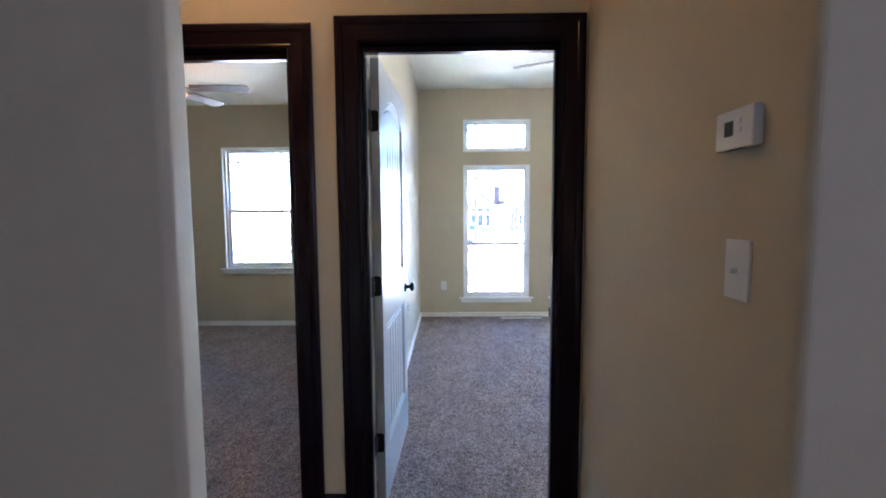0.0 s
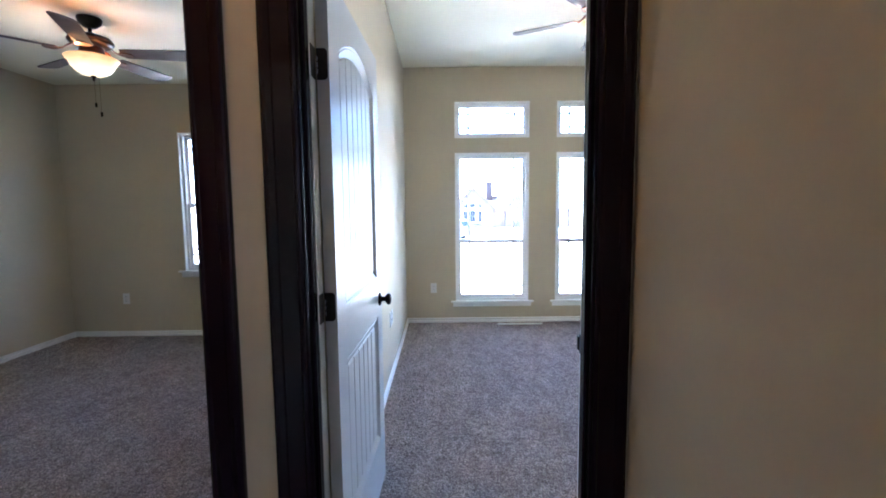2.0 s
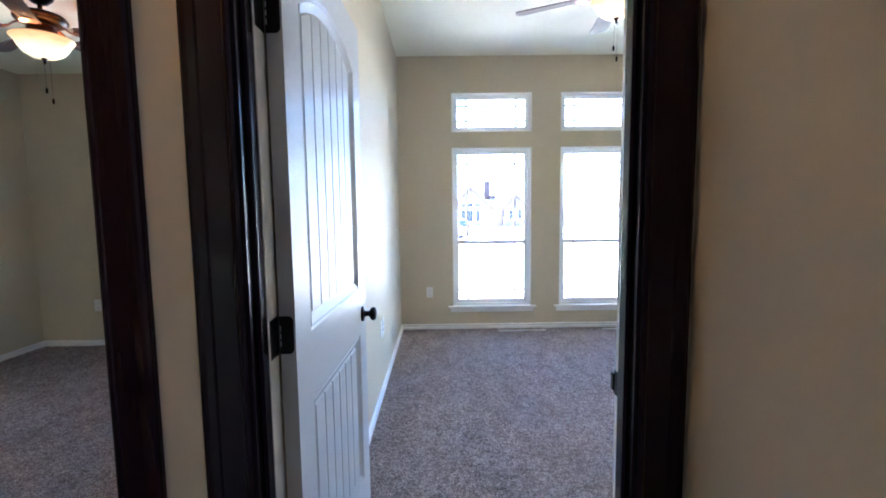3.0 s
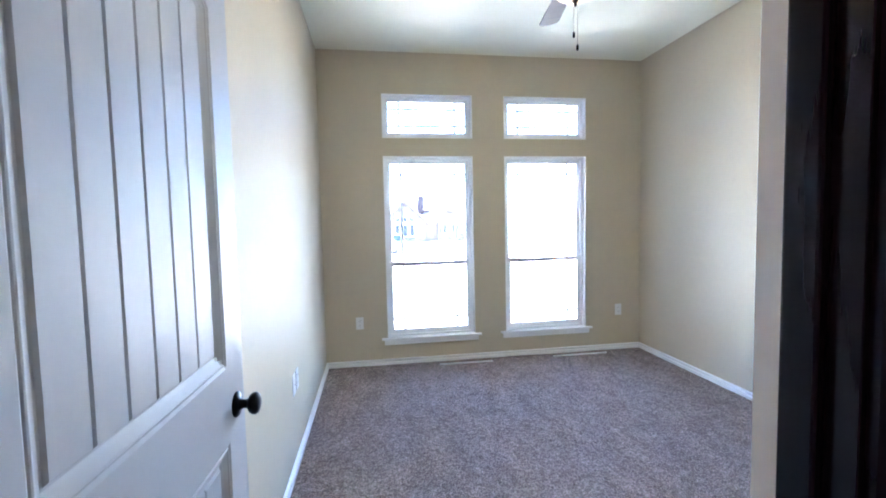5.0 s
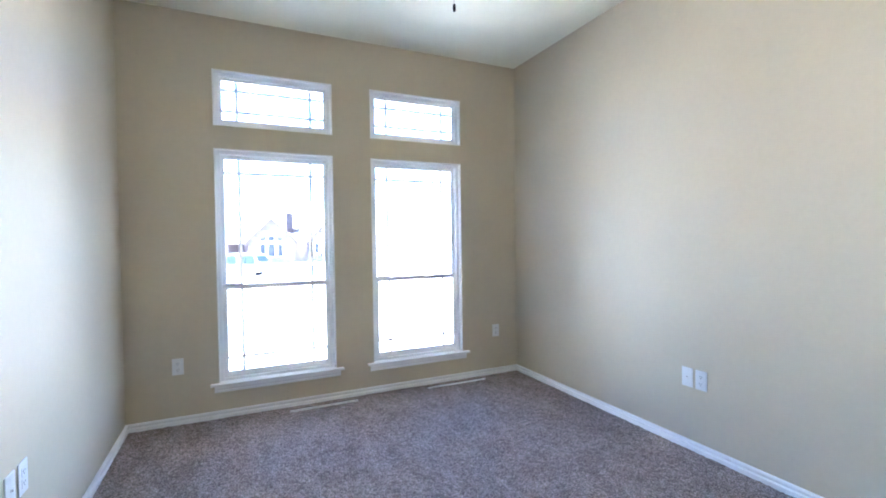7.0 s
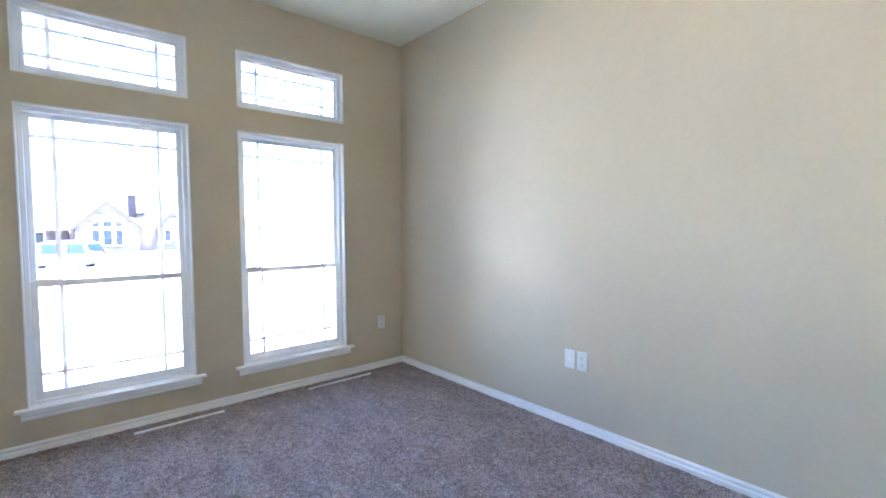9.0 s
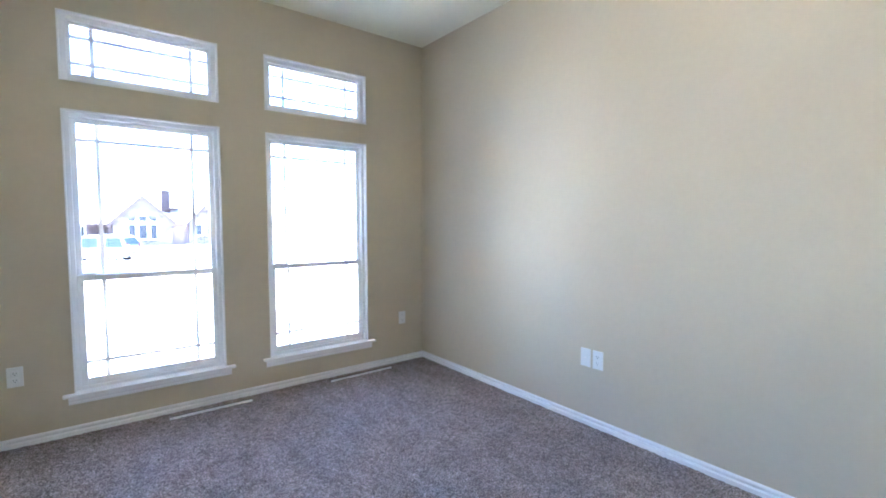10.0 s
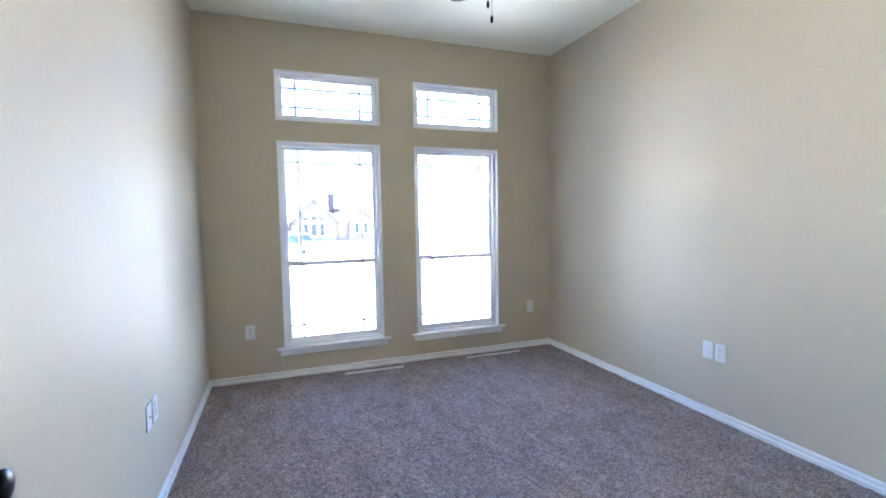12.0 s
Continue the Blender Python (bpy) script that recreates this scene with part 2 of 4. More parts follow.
def prism(name, pts, z0, z1, material, label="", kind="structure"):
    bm = bmesh.new()
    a = [bm.verts.new((x, y, z0)) for x, y in pts]
    b = [bm.verts.new((x, y, z1)) for x, y in pts]
    k = len(a)
    for i in range(k):
        f = bm.faces.new((a[i], a[(i + 1) % k], b[(i + 1) % k], b[i]))
    bm.faces.new(a[::-1])
    bm.faces.new(b)
    ob = part(name, bm, material)
    return tagged(ob, label, kind=kind)


def arc(cx, cy, r, a0, a1, n=6):
    return [(cx + r * math.cos(radians(a0 + (a1 - a0) * k / n)), cy + r * math.sin(radians(a0 + (a1 - a0) * k / n))) for k in range(n + 1)]


# ---- structure: floors, walls, ceilings ----
def slab(name, x0, y0, x1, y1, z0, z1, material, label):
    return tagged(boxed(name, (x0, y0, z0), (x1, y1, z1), material), label, kind="structure")


def carpet_floor(name, x0, y0, x1, y1, step, label):
    """Cut pile: a slab whose top is uneven by a few millimetres, tuft by tuft."""
    nx, ny = int((x1 - x0) / step) + 1, int((y1 - y0) / step) + 1
    rng = np.random.default_rng(7)
    gx, gy = np.meshgrid(np.linspace(x0, x1, nx), np.linspace(y0, y1, ny), indexing="ij")
    z = rng.normal(0, 0.0018, (nx, ny))
    soft = rng.normal(0, 1, (nx // 6 + 2, ny // 6 + 2))
    soft = np.kron(soft, np.ones((6, 6)))[:nx, :ny]
    for _ in range(3):
        soft = (soft + np.roll(soft, 2, 0) + np.roll(soft, -2, 0) + np.roll(soft, 2, 1) + np.roll(soft, -2, 1)) / 5
    z = np.clip(z + 0.0015 * soft, -0.009, 0.004) + 0.008
    top = np.stack([gx + rng.normal(0, step * 0.18, gx.shape), gy + rng.normal(0, step * 0.18, gx.shape), z], -1).reshape(-1, 3)
    i = np.arange(nx * ny).reshape(nx, ny)
    quads = np.stack([i[:-1, :-1], i[1:, :-1], i[1:, 1:], i[:-1, 1:]], -1).reshape(-1, 4)
    me = bpy.data.meshes.new(name)
    me.from_pydata(top.tolist(), [], quads.tolist())
    me.materials.append(CARPET)
    ob = tagged(new(name, me), label, kind="structure")
    part("underlay", box(bmesh.new(), (x0, y0, -0.12), (x1, y1, -0.014)), CARPET, ob)
    return ob


carpet_floor("floor_bedroom", XL - 0.06, HY + 0.045, XR + 0.05, YB + 0.05, 0.009, "brown-grey cut-pile carpet floor of the bedroom")
carpet_floor("floor_second_bedroom", LXL - 0.05, HY + 0.045, XL - 0.062, LYB + 0.05, 0.014, "brown-grey carpet floor of the second bedroom")
slab("floor_hall", -3.2, -3.2, 2.6, HY + 0.045, -0.12, -0.012, HALLFLOOR, "brown tiled hall floor")
slab("ceiling_bedroom", XL - 0.06, YD - 0.05, XR + 0.05, YB + 0.05, CEIL, CEIL + 0.12, CEILM, "white textured bedroom ceiling")
slab("ceiling_second_bedroom", LXL - 0.05, YD - 0.05, XL - 0.062, LYB + 0.05, LCEIL, LCEIL + 0.12, CEILM, "white textured ceiling of the second bedroom")
slab("ceiling_hall", -3.2, -3.2, 2.6, HY + 0.04, HCEIL, HCEIL + 0.12, CEILM, "white textured hall ceiling")

JT = 0.018   # jamb board thickness
wall_cells("wall_north", (XL - 0.12, XR + 0.25), (YB, YB + 0.115), (-0.12, 3.1),
           [(a, b, *WZ) for a, b in WINS] + [(a, b, *TZ) for a, b in WINS], WALL, "tan painted wall with two tall windows and transoms")
wall_cells("wall_second_north", (LXL - 0.25, XL - 0.121), (LYB, LYB + 0.14), (-0.12, 3.1), [LWIN], WALL, "tan painted window wall of the second bedroom")
wall_cells("wall_east", (XR, XR + 0.14), (YD, YB), (-0.12, 3.1), [], WALL, "tan painted plain bedroom wall")
wall_cells("wall_partition", (LXR, XL), (YD, YB), (-0.12, 3.1), [], WALL, "tan painted wall between the bedrooms")
wall_cells("wall_second_west", (LXL - 0.14, LXL), (YD, LYB), (-0.12, 3.1), [], WALL, "tan painted side wall of the second bedroom")
wall_cells("wall_doors", (LXL - 0.14, XR + 0.14), (HY, YD), (-0.12, 3.1),
           [(DR[0] - JT, DR[1] + JT, -0.12, DR[2] + JT), (DL[0] - JT, DL[1] + JT, -0.12, DL[2] + JT)], WALL, "tan painted hall wall with two doorways")
R = 0.02
prism("wall_hall_east", [(HXR, HY), *arc(HXR + R, HYR + R, R, 180, 270), (2.6, HYR), (2.6, HYR + 0.12), (HXR + 0.12, HYR + 0.12), (HXR + 0.12, HY)], -0.12, 2.9, WALL, "tan painted hall wall with a rounded outer corner")
prism("wall_hall_west", [(-3.2, HYL + 0.035), *arc(HXL - R, HYL + 0.035 + R, R, -90, 0), *arc(HXL - R, HYL + 0.115 - R, R, 0, 90), (-3.2, HYL + 0.115)], -0.12, 2.9, WALL, "tan painted hall wall ending in a rounded corner")
wall_cells("wall_hall_end", (-1.86, -1.74), (HYL + 0.115, HY), (-0.12, 2.9), [], WALL, "tan painted end wall of the hall")
# unseen walls, white rather than tan to cool the light bounced into the hall
wall_cells("wall_living_south", (-3.32, 2.72), (-3.32, -3.2), (-0.12, 2.9), [], CEILM, "unseen wall behind the hall, white for its bounced light")
# added panel that shuts the made-up opening behind the area lamp
slab("window_blind", 2.66, LAMP_HOLE[0] + 0.001, 2.70, LAMP_HOLE[1] - 0.001, LAMP_HOLE[2] + 0.001, LAMP_HOLE[3] - 0.001, CEILM, "unseen white panel added to close the opening behind the area lamp")
wall_cells("wall_living_west", (-3.32, -3.2), (-3.2, HYL + 0.115), (-0.12, 2.9), [], CEILM, "unseen wall beside the hall, white for its bounced light")
wall_cells("wall_living_east", (2.6, 2.72), (-3.2, HYR + 0.12), (-0.12, 2.9), [LAMP_HOLE], CEILM, "unseen wall beside the hall, white for its bounced light")
slab("roof_deck", -4.6, -3.6, 3.2, 6.1, 3.11, 3.25, SHELL, "plain roof deck over the rooms")
# unseen slab, added only to cut the sky light on the second bedroom's carpet
slab("sky_blocker", -4.4, LYB + 0.145, -1.3, 8.0, 2.56, 2.66, SHELL, "unseen slab added to cut sky light into the second bedroom")

# ---- trim ----
BASE_PROF = [(0, 0), (0.017, 0), (0.017, 0.028), (0.0155, 0.031), (0.005, 0.0325), (0.003, 0.035), (0.0125, 0.0495), (0.0135, 0.053), (0.0115, 0.058), (0.005, 0.0625), (0, 0.063)]
DARK_BASE = [(0, 0), (0.016, 0), (0.016, 0.125), (0.012, 0.132), (0.012, 0.142), (0.005, 0.158), (0, 0.160)]


def baseboard(name, pts, prof, z, material, label):
    """A skirting along the foot of walls; the room lies to the left of the path."""
    top = thing(name, label, kind="structure")
    rings = sweep(pts, prof, lambda u, v, b: Vector((u, v, z + b)))
    for k in range(len(rings) - 1):
        part("baseboard_run", skin(bmesh.new(), rings[k], rings[k + 1]), material, top)
    return top


CW = 0.098   # casing width
e = 0.001
baseboard("baseboard_bedroom", [(DR[1] + 0.07, YD + e), (XR - e, YD + e), (XR - e, YB - e), (XL + e, YB - e), (XL + e, YD + 0.03)], BASE_PROF, 0.0, TRIM, "white painted moulded baseboard round the bedroom")
baseboard("baseboard_second", [(LXR - e, LYB - e), (LXL + e, LYB - e), (LXL + e, YD + 0.03)], BASE_PROF, 0.0, TRIM, "white painted moulded baseboard round the second bedroom")
baseboard("baseboard_hall", [(DR[0] - 0.006 - CW, HY - e), (DL[1] + 0.006 + CW, HY - e)], DARK_BASE, -0.011, WOOD, "dark-stained hall baseboard between the doors")
baseboard("baseboard_hall_side", [(HXR - e, HYR + 0.02), (HXR - e, HY - 0.022)], DARK_BASE, -0.011, WOOD, "dark-stained hall baseboard")

CAS_PROF = [(0, 0), (0, 0.009), (0.006, 0.012), (0.012, 0.012), (0.016, 0.0105), (0.030, 0.0115), (0.062, 0.013), (0.066, 0.017), (0.080, 0.019), (0.090, 0.019), (0.096, 0.016), (0.098, 0.010), (0.098, 0)]


# ---- doors ----
LEAF_T, LEAF_H = 0.037, 2.025


def door_face(width):
    """The moulded face of an arched two-panel plank door, u across from the hinge, z up; the face looks along +y."""
    spring, apex = 1.832, 1.918
    m0, m1 = 0.112, width - 0.110
    half = (m1 - m0) / 2
    rise = apex - spring
    rad = (half * half + rise * rise) / (2 * rise)
    prof = [(0, 0), (0.007, -0.004), (0.009, -0.002), (0.012, -0.0015), (0.015, -0.004), (0.026, -0.010), (0.036, -0.014), (0.040, -0.014), (0.044, -0.009)]
    span = m1 - m0 - 0.088
    grooves = [m0 + 0.044 + span * k / 6 for k in range(1, 6)]

    def crown(u):
        mid = u - (m0 + m1) / 2
        return apex - rad + math.sqrt(max(rad * rad - mid * mid, 0.0)) if abs(mid) <= half else spring

    def depth(u, z):
        s = max(min(u - m0, m1 - u, z - 1.014, crown(u) - z), min(u - m0, m1 - u, z - 0.245, 0.836 - z))
        if s <= 0:
            return 0.0
        d = prof[-1][1]
        for (s0, d0), (s1, d1) in zip(prof, prof[1:]):
            if s < s1:
                d = d0 + (d1 - d0) * (s - s0) / (s1 - s0)
                break
        if s > 0.042:
            for g in grooves:
                w = abs(u - g)
                if w < 0.0045:
                    d -= 0.007 * (1 - w / 0.0045)
        return d

    offs = [s for s, _ in prof]
    us = {0.0, width, *[m0 + s for s in offs], *[m1 - s for s in offs], *[m0 + (m1 - m0) * k / 48 for k in range(49)], *[g + k for g in grooves for k in (-0.0045, 0, 0.0045)]}
    us = sorted({round(u, 4) for u in us})
    low = [0.0, *[0.245 + s for s in offs], 0.4, 0.55, 0.7, *[0.836 - s for s in offs[::-1]], *[1.014 + s for s in offs]]
    bm = bmesh.new()
    grid = []
    for u in us:
        c = crown(u)
        a, b = 1.014 + 0.044, c - 0.044
        rows = low + [a + (b - a) * k / 6 for k in range(1, 6)] + [c - s for s in offs[::-1]] + [(c + LEAF_H) / 2, LEAF_H]
        grid.append([bm.verts.new((u, depth(u, z), z)) for z in rows])
    for i in range(len(us) - 1):
        for j in range(len(grid[0]) - 1):
            bm.faces.new((grid[i][j], grid[i][j + 1], grid[i + 1][j + 1], grid[i + 1][j]))
    rim = [g[0] for g in grid] + grid[-1][1:] + [g[-1] for g in grid[::-1]][1:] + grid[0][::-1][1:-1]
    back = [bm.verts.new((v.co.x, -LEAF_T, v.co.z)) for v in rim]
    for i in range(len(rim)):
        j = (i + 1) % len(rim)
        bm.faces.new((rim[i], rim[j], back[j], back[i]))
    bm.faces.new(back)
    return bm


def hinge(parent, side, z, x, y):
    """A butt hinge: two leaves folded out at the jamb and the leaf's edge, with a barrel."""
    bm = bmesh.new()
    for k in range(3):
        lathe(bm, [(0, k * 0.03), (0.0065, k * 0.03 + 0.001), (0.0065, k * 0.03 + 0.028), (0, k * 0.03 + 0.029)], 12, (x, y, z))
    lathe(bm, [(0, 0.089), (0.004, 0.09), (0.005, 0.095), (0, 0.099)], 10, (x, y, z))
    h = part("hinge", bm, BRONZE, parent, "dark bronze butt hinge")
    part("hinge_leaf", box(bmesh.new(), (x + side * 0.003, y - 0.042, z), (x + side * 0.0055, y - 0.003, z + 0.09), 0.001), BRONZE, h)
    return h


def doorway(name, clear, label, hinge_zs, hinge_side, strike):
    x0, x1, zt = clear
    d = thing(name, label, kind="structure")
    for nm, a, b in (("jamb", (x0 - JT, HY - 0.001, -0.011), (x0, YD + 0.001, zt + JT)), ("jamb", (x1, HY - 0.001, -0.011), (x1 + JT, YD + 0.001, zt + JT)), ("head_jamb", (x0, HY - 0.001, zt), (x1, YD + 0.001, zt + JT))):
        front = list(a), list(b)
        front[1][1] = YD - 0.036
        part(nm, box(bmesh.new(), front[0], front[1], 0.001), WOOD, d, "dark-stained jamb")
        back = list(a), list(b)
        back[0][1] = YD - 0.0358
        if hinge_side < 0 and b[0] == x0:
            back[1][0], back[1][1] = x0 + 0.012, YD + 0.019
        part("rebate", box(bmesh.new(), back[0], back[1], 0.001), TRIM, d, "white painted rebate of the jamb")
    sy0, sy1 = YD - 0.072, YD - 0.037
    for nm, a, b in (("stop", (x0, sy0, -0.011), (x0 + 0.011, sy1, zt - 0.026)), ("stop", (x1 - 0.011, sy0, -0.011), (x1, sy1, zt - 0.026)), ("head_stop", (x0, sy0, zt - 0.026), (x1, sy1, zt))):
        part(nm, box(bmesh.new(), a, b, 0.003), WOOD, d)
    c = 0.006
    rings = sweep([(x0 - c, -0.011), (x0 - c, zt + c), (x1 + c, zt + c), (x1 + c, -0.011)], CAS_PROF, lambda u, v, b: Vector((u, HY - 0.0012 - b, v)))
    for k, nm in enumerate(("casing", "head_casing", "casing")):
        part(nm, skin(bmesh.new(), rings[k], rings[k + 1]), WOOD, d, "dark-stained moulded casing")
    hx = x0 if hinge_side < 0 else x1
    for z in hinge_zs:
        if hinge_side < 0:
            hinge(d, 1, z, hx + 0.0185, YD + 0.062)
            part("hinge_plate", box(bmesh.new(), (x0 + 0.0118, YD - 0.030, z), (x0 + 0.0140, YD + 0.0165, z + 0.09), 0.0008), BRONZE, d, "dark bronze hinge plate")
        else:
            hinge(d, -1, z, hx + 0.003, YD + 0.008)
    if strike:
        sx, q = (x1, -1) if hinge_side < 0 else (x0, 1)
        s = part("strike_plate", box(bmesh.new(), (sx + q * 0.002, YD - 0.034, 0.900), (sx, YD + 0.003, 0.957), 0.0008), BRONZE, d, "dark bronze strike plate")
        part("strike_lip", box(bmesh.new(), (sx + q * 0.006, YD + 0.0, 0.908), (sx + q * 0.0005, YD + 0.014, 0.949), 0.001), BRONZE, s)
    return d


def door_leaf(parent, pivot, degrees, width, flip=False):
    """The leaf hangs from its pivot; at 0 degrees it lies along x."""
    m = Matrix.Translation(pivot) @ Matrix.Rotation(radians(degrees), 4, "Z")
    bm = door_face(width)
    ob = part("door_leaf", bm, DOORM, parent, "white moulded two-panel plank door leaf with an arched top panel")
    # face looks to the hall side when closed: local y is minus the swing normal
    ob.matrix_local = m @ Matrix.Translation((-0.004, -0.041, 0.012)) @ Matrix.Rotation(math.pi, 4, "Z") @ Matrix.Scale(-1, 4, (1, 0, 0))
    if flip:
        return ob
    knob = bmesh.new()
    turn = Matrix.Rotation(radians(-90), 3, "X")
    lathe(knob, [(0, 0), (0.031, 0), (0.031, 0.004), (0.027, 0.008), (0.015, 0.010), (0.0115, 0.015), (0.0105, 0.024), (0.013, 0.029), (0.022, 0.034), (0.0265, 0.041), (0.027, 0.047), (0.024, 0.053), (0.013, 0.057), (0, 0.058)], 32, (width - 0.060, 0.0, 0.908), turn)
    k = part("door_knob", knob, BRONZE, ob, "dark bronze round door knob on a rose", smooth=True)
    for z in (0.262, 0.990, 1.714):
        bm = bmesh.new()
        c = 0.012
        pts = [(-0.0375, z), (-0.004 - c, z), *[(-0.004 - c + c * math.sin(radians(k * 22.5)), z + c - c * math.cos(radians(k * 22.5))) for k in range(1, 5)],
               *[(-0.004 - c + c * math.cos(radians(k * 22.5)), z + 0.09 - c + c * math.sin(radians(k * 22.5))) for k in range(5)], (-0.0375, z + 0.09)]
        skin(bm, [Vector((-0.0022, u, w)) for u, w in pts], [Vector((-0.0002, u, w)) for u, w in pts])
        hl = part("hinge_leaf", bm, BRONZE, ob, "dark bronze hinge leaf")
        for w in (0.018, 0.036, 0.054):
            part("knuckle_gap", box(bmesh.new(), (-0.0028, -0.0352, z + w), (-0.0021, -0.0338, z + w + 0.013)), TRIM, hl)
    bm = box(bmesh.new(), (width - 0.001, -0.029, 0.90), (width + 0.0008, -0.006, 0.957), 0.0005)
    part("latch_plate", bm, BRONZE, ob)
    return ob


door_1 = doorway("door_1", DR, "open white plank door in a dark-stained frame", (0.274, 1.002, 1.726), -1, True)
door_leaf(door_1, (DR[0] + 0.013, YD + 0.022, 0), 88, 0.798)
door_2 = doorway("door_2", DL, "open doorway in a dark-stained frame", (0.285, 1.027, 1.754), 1, True)
door_leaf(door_2, (DL[1] + 0.003, YD + 0.012, 0), 90, DL[1] - DL[0] + 0.002, True)


# ---- windows ----
def ring_frame(bm, x0, x1, z0, z1, y0, y1, w, bevel=0.003, wb=None, wt=None):
    wb, wt = wb or w, wt or w
    box(bm, (x0, y0, z0), (x0 + w, y1, z1), bevel)
    box(bm, (x1 - w, y0, z0), (x1, y1, z1), bevel)
    box(bm, (x0 + w, y0, z1 - wt), (x1 - w, y1, z1), bevel)
    box(bm, (x0 + w, y0, z0), (x1 - w, y1, z0 + wb), bevel)
    return bm


def pane(parent, x0, x1, z0, z1, y):
    p = part("pane", box(bmesh.new(), (x0 - 0.004, y - 0.002, z0 - 0.004), (x1 + 0.004, y + 0.002, z1 + 0.004)), GLASS, parent, "clear window glass")
    p.visible_shadow = False
    return p


def bar(parent, a, b):
    return part("muntin", box(bmesh.new(), a, b, 0.001), MULL, parent)


def liner(w, x0, x1, z0, z1, yw, depth=0.06):
    """White jamb liner round the opening, 2 mm proud of the wall."""
    t = 0.010
    for a, b in (((x0, z0), (x0 + t, z1)), ((x1 - t, z0), (x1, z1)), ((x0 + t, z1 - t), (x1 - t, z1))):
        part("jamb_liner", box(bmesh.new(), (a[0], yw - 0.003, a[1]), (b[0], yw + depth, b[1]), 0.002), TRIM, w)


def hung_window(name, x0, x1, z0, z1, zrail, yw, label, inset=0.10):
    w = thing(name, label, kind="structure")
    liner(w, x0, x1, z0, z1, yw)
    t = 0.010
    fx0, fx1, fz1 = x0 + t, x1 - t, z1 - t
    part("window_frame", ring_frame(bmesh.new(), fx0, fx1, z0, fz1, yw + 0.035, yw + 0.11, 0.026), VINYL, w, "white vinyl frame")
    a0, a1 = fx0 + 0.026, fx1 - 0.026
    up = part("upper_sash", ring_frame(bmesh.new(), a0, a1, zrail - 0.022, fz1 - 0.026, yw + 0.078, yw + 0.102, 0.030, 0.003, 0.036), VINYL, w, "white vinyl upper sash")
    lo = part("lower_sash", ring_frame(bmesh.new(), a0, a1, z0 + 0.026, zrail + 0.020, yw + 0.048, yw + 0.074, 0.034, 0.003, 0.045, 0.036), VINYL, w, "white vinyl lower sash")
    part("sash_lock", box(box(bmesh.new(), (a0 + 0.012, yw + 0.05, zrail + 0.020), (a0 + 0.120, yw + 0.072, zrail + 0.026), 0.002), (a0 + 0.030, yw + 0.046, zrail + 0.025), (a0 + 0.085, yw + 0.064, zrail + 0.031), 0.002), VINYL, lo)
    ux0, ux1, uz0, uz1, uy = a0 + 0.030, a1 - 0.030, zrail + 0.014, fz1 - 0.056, yw + 0.09
    pane(up, ux0, ux1, uz0, uz1, uy)
    g = 0.0115
    for x in (ux0 + inset, ux1 - inset):
        bar(up, (x - g, uy - 0.006, uz0), (x + g, uy - 0.003, uz1))
    bar(up, (ux0, uy - 0.0075, uz1 - inset - g), (ux1, uy - 0.0045, uz1 - inset + g))
    lx0, lx1, lz0, lz1, ly = a0 + 0.034, a1 - 0.034, z0 + 0.071, zrail - 0.016, yw + 0.061
    pane(lo, lx0, lx1, lz0, lz1, ly)
    for x in (lx0 + inset, lx1 - inset):
        bar(lo, (x - g, ly - 0.006, lz0), (x + g, ly - 0.003, lz1))
    bar(lo, (lx0, ly - 0.0075, lz0 + inset - g), (lx1, ly - 0.0045, lz0 + inset + g))
    stool = bmesh.new()
    box(stool, (x0 - 0.055, yw - 0.042, z0 - 0.012), (x1 + 0.055, yw - 0.0005, z0 + 0.006), 0.005, 3)
    box(stool, (x0 + 0.0005, yw - 0.001, z0 - 0.012), (x1 - 0.0005, yw + 0.06, z0 + 0.006))
    part("window_sill", stool, TRIM, w, "white painted stool")
    prof = [(0, 0), (0.010, 0.004), (0.014, 0.014), (0.012, 0.022), (0.017, 0.034), (0.017, 0.052), (0, 0.052)]
    r0 = [Vector((x0 - 0.030, yw - 0.0005 - p, z0 - 0.066 + q)) for p, q in prof]
    r1 = [Vector((x1 + 0.030, yw - 0.0005 - p, z0 - 0.066 + q)) for p, q in prof]
    part("window_apron", skin(bmesh.new(), r0, r1), TRIM, w, "white moulded apron")
    return w


def transom(name, x0, x1, z0, z1, yw, label, inset=0.10):
    w = thing(name, label, kind="structure")
    liner(w, x0, x1, z0, z1, yw)
    t = 0.010
    part("jamb_liner", box(bmesh.new(), (x0 + t, yw - 0.003, z0), (x1 - t, yw + 0.06, z0 + t), 0.002), TRIM, w)
    fx0, fx1, fz0, fz1 = x0 + t, x1 - t, z0 + t, z1 - t
    part("window_frame", ring_frame(bmesh.new(), fx0, fx1, fz0, fz1, yw + 0.035, yw + 0.11, 0.030), VINYL, w, "white vinyl frame")
    sash = part("fixed_sash", ring_frame(bmesh.new(), fx0 + 0.030, fx1 - 0.030, fz0 + 0.030, fz1 - 0.030, yw + 0.055, yw + 0.09, 0.020), VINYL, w)
    ux0, ux1, uz0, uz1, uy = fx0 + 0.050, fx1 - 0.050, fz0 + 0.050, fz1 - 0.050, yw + 0.075
    pane(sash, ux0, ux1, uz0, uz1, uy)
    g = 0.0115
    for x in (ux0 + inset, ux1 - inset):
        bar(sash, (x - g, uy - 0.006, uz0), (x + g, uy - 0.003, uz1))
    for z in (uz0 + 0.065, uz1 - 0.065):
        bar(sash, (ux0, uy - 0.0075, z - g), (ux1, uy - 0.0045, z + g))
    return w


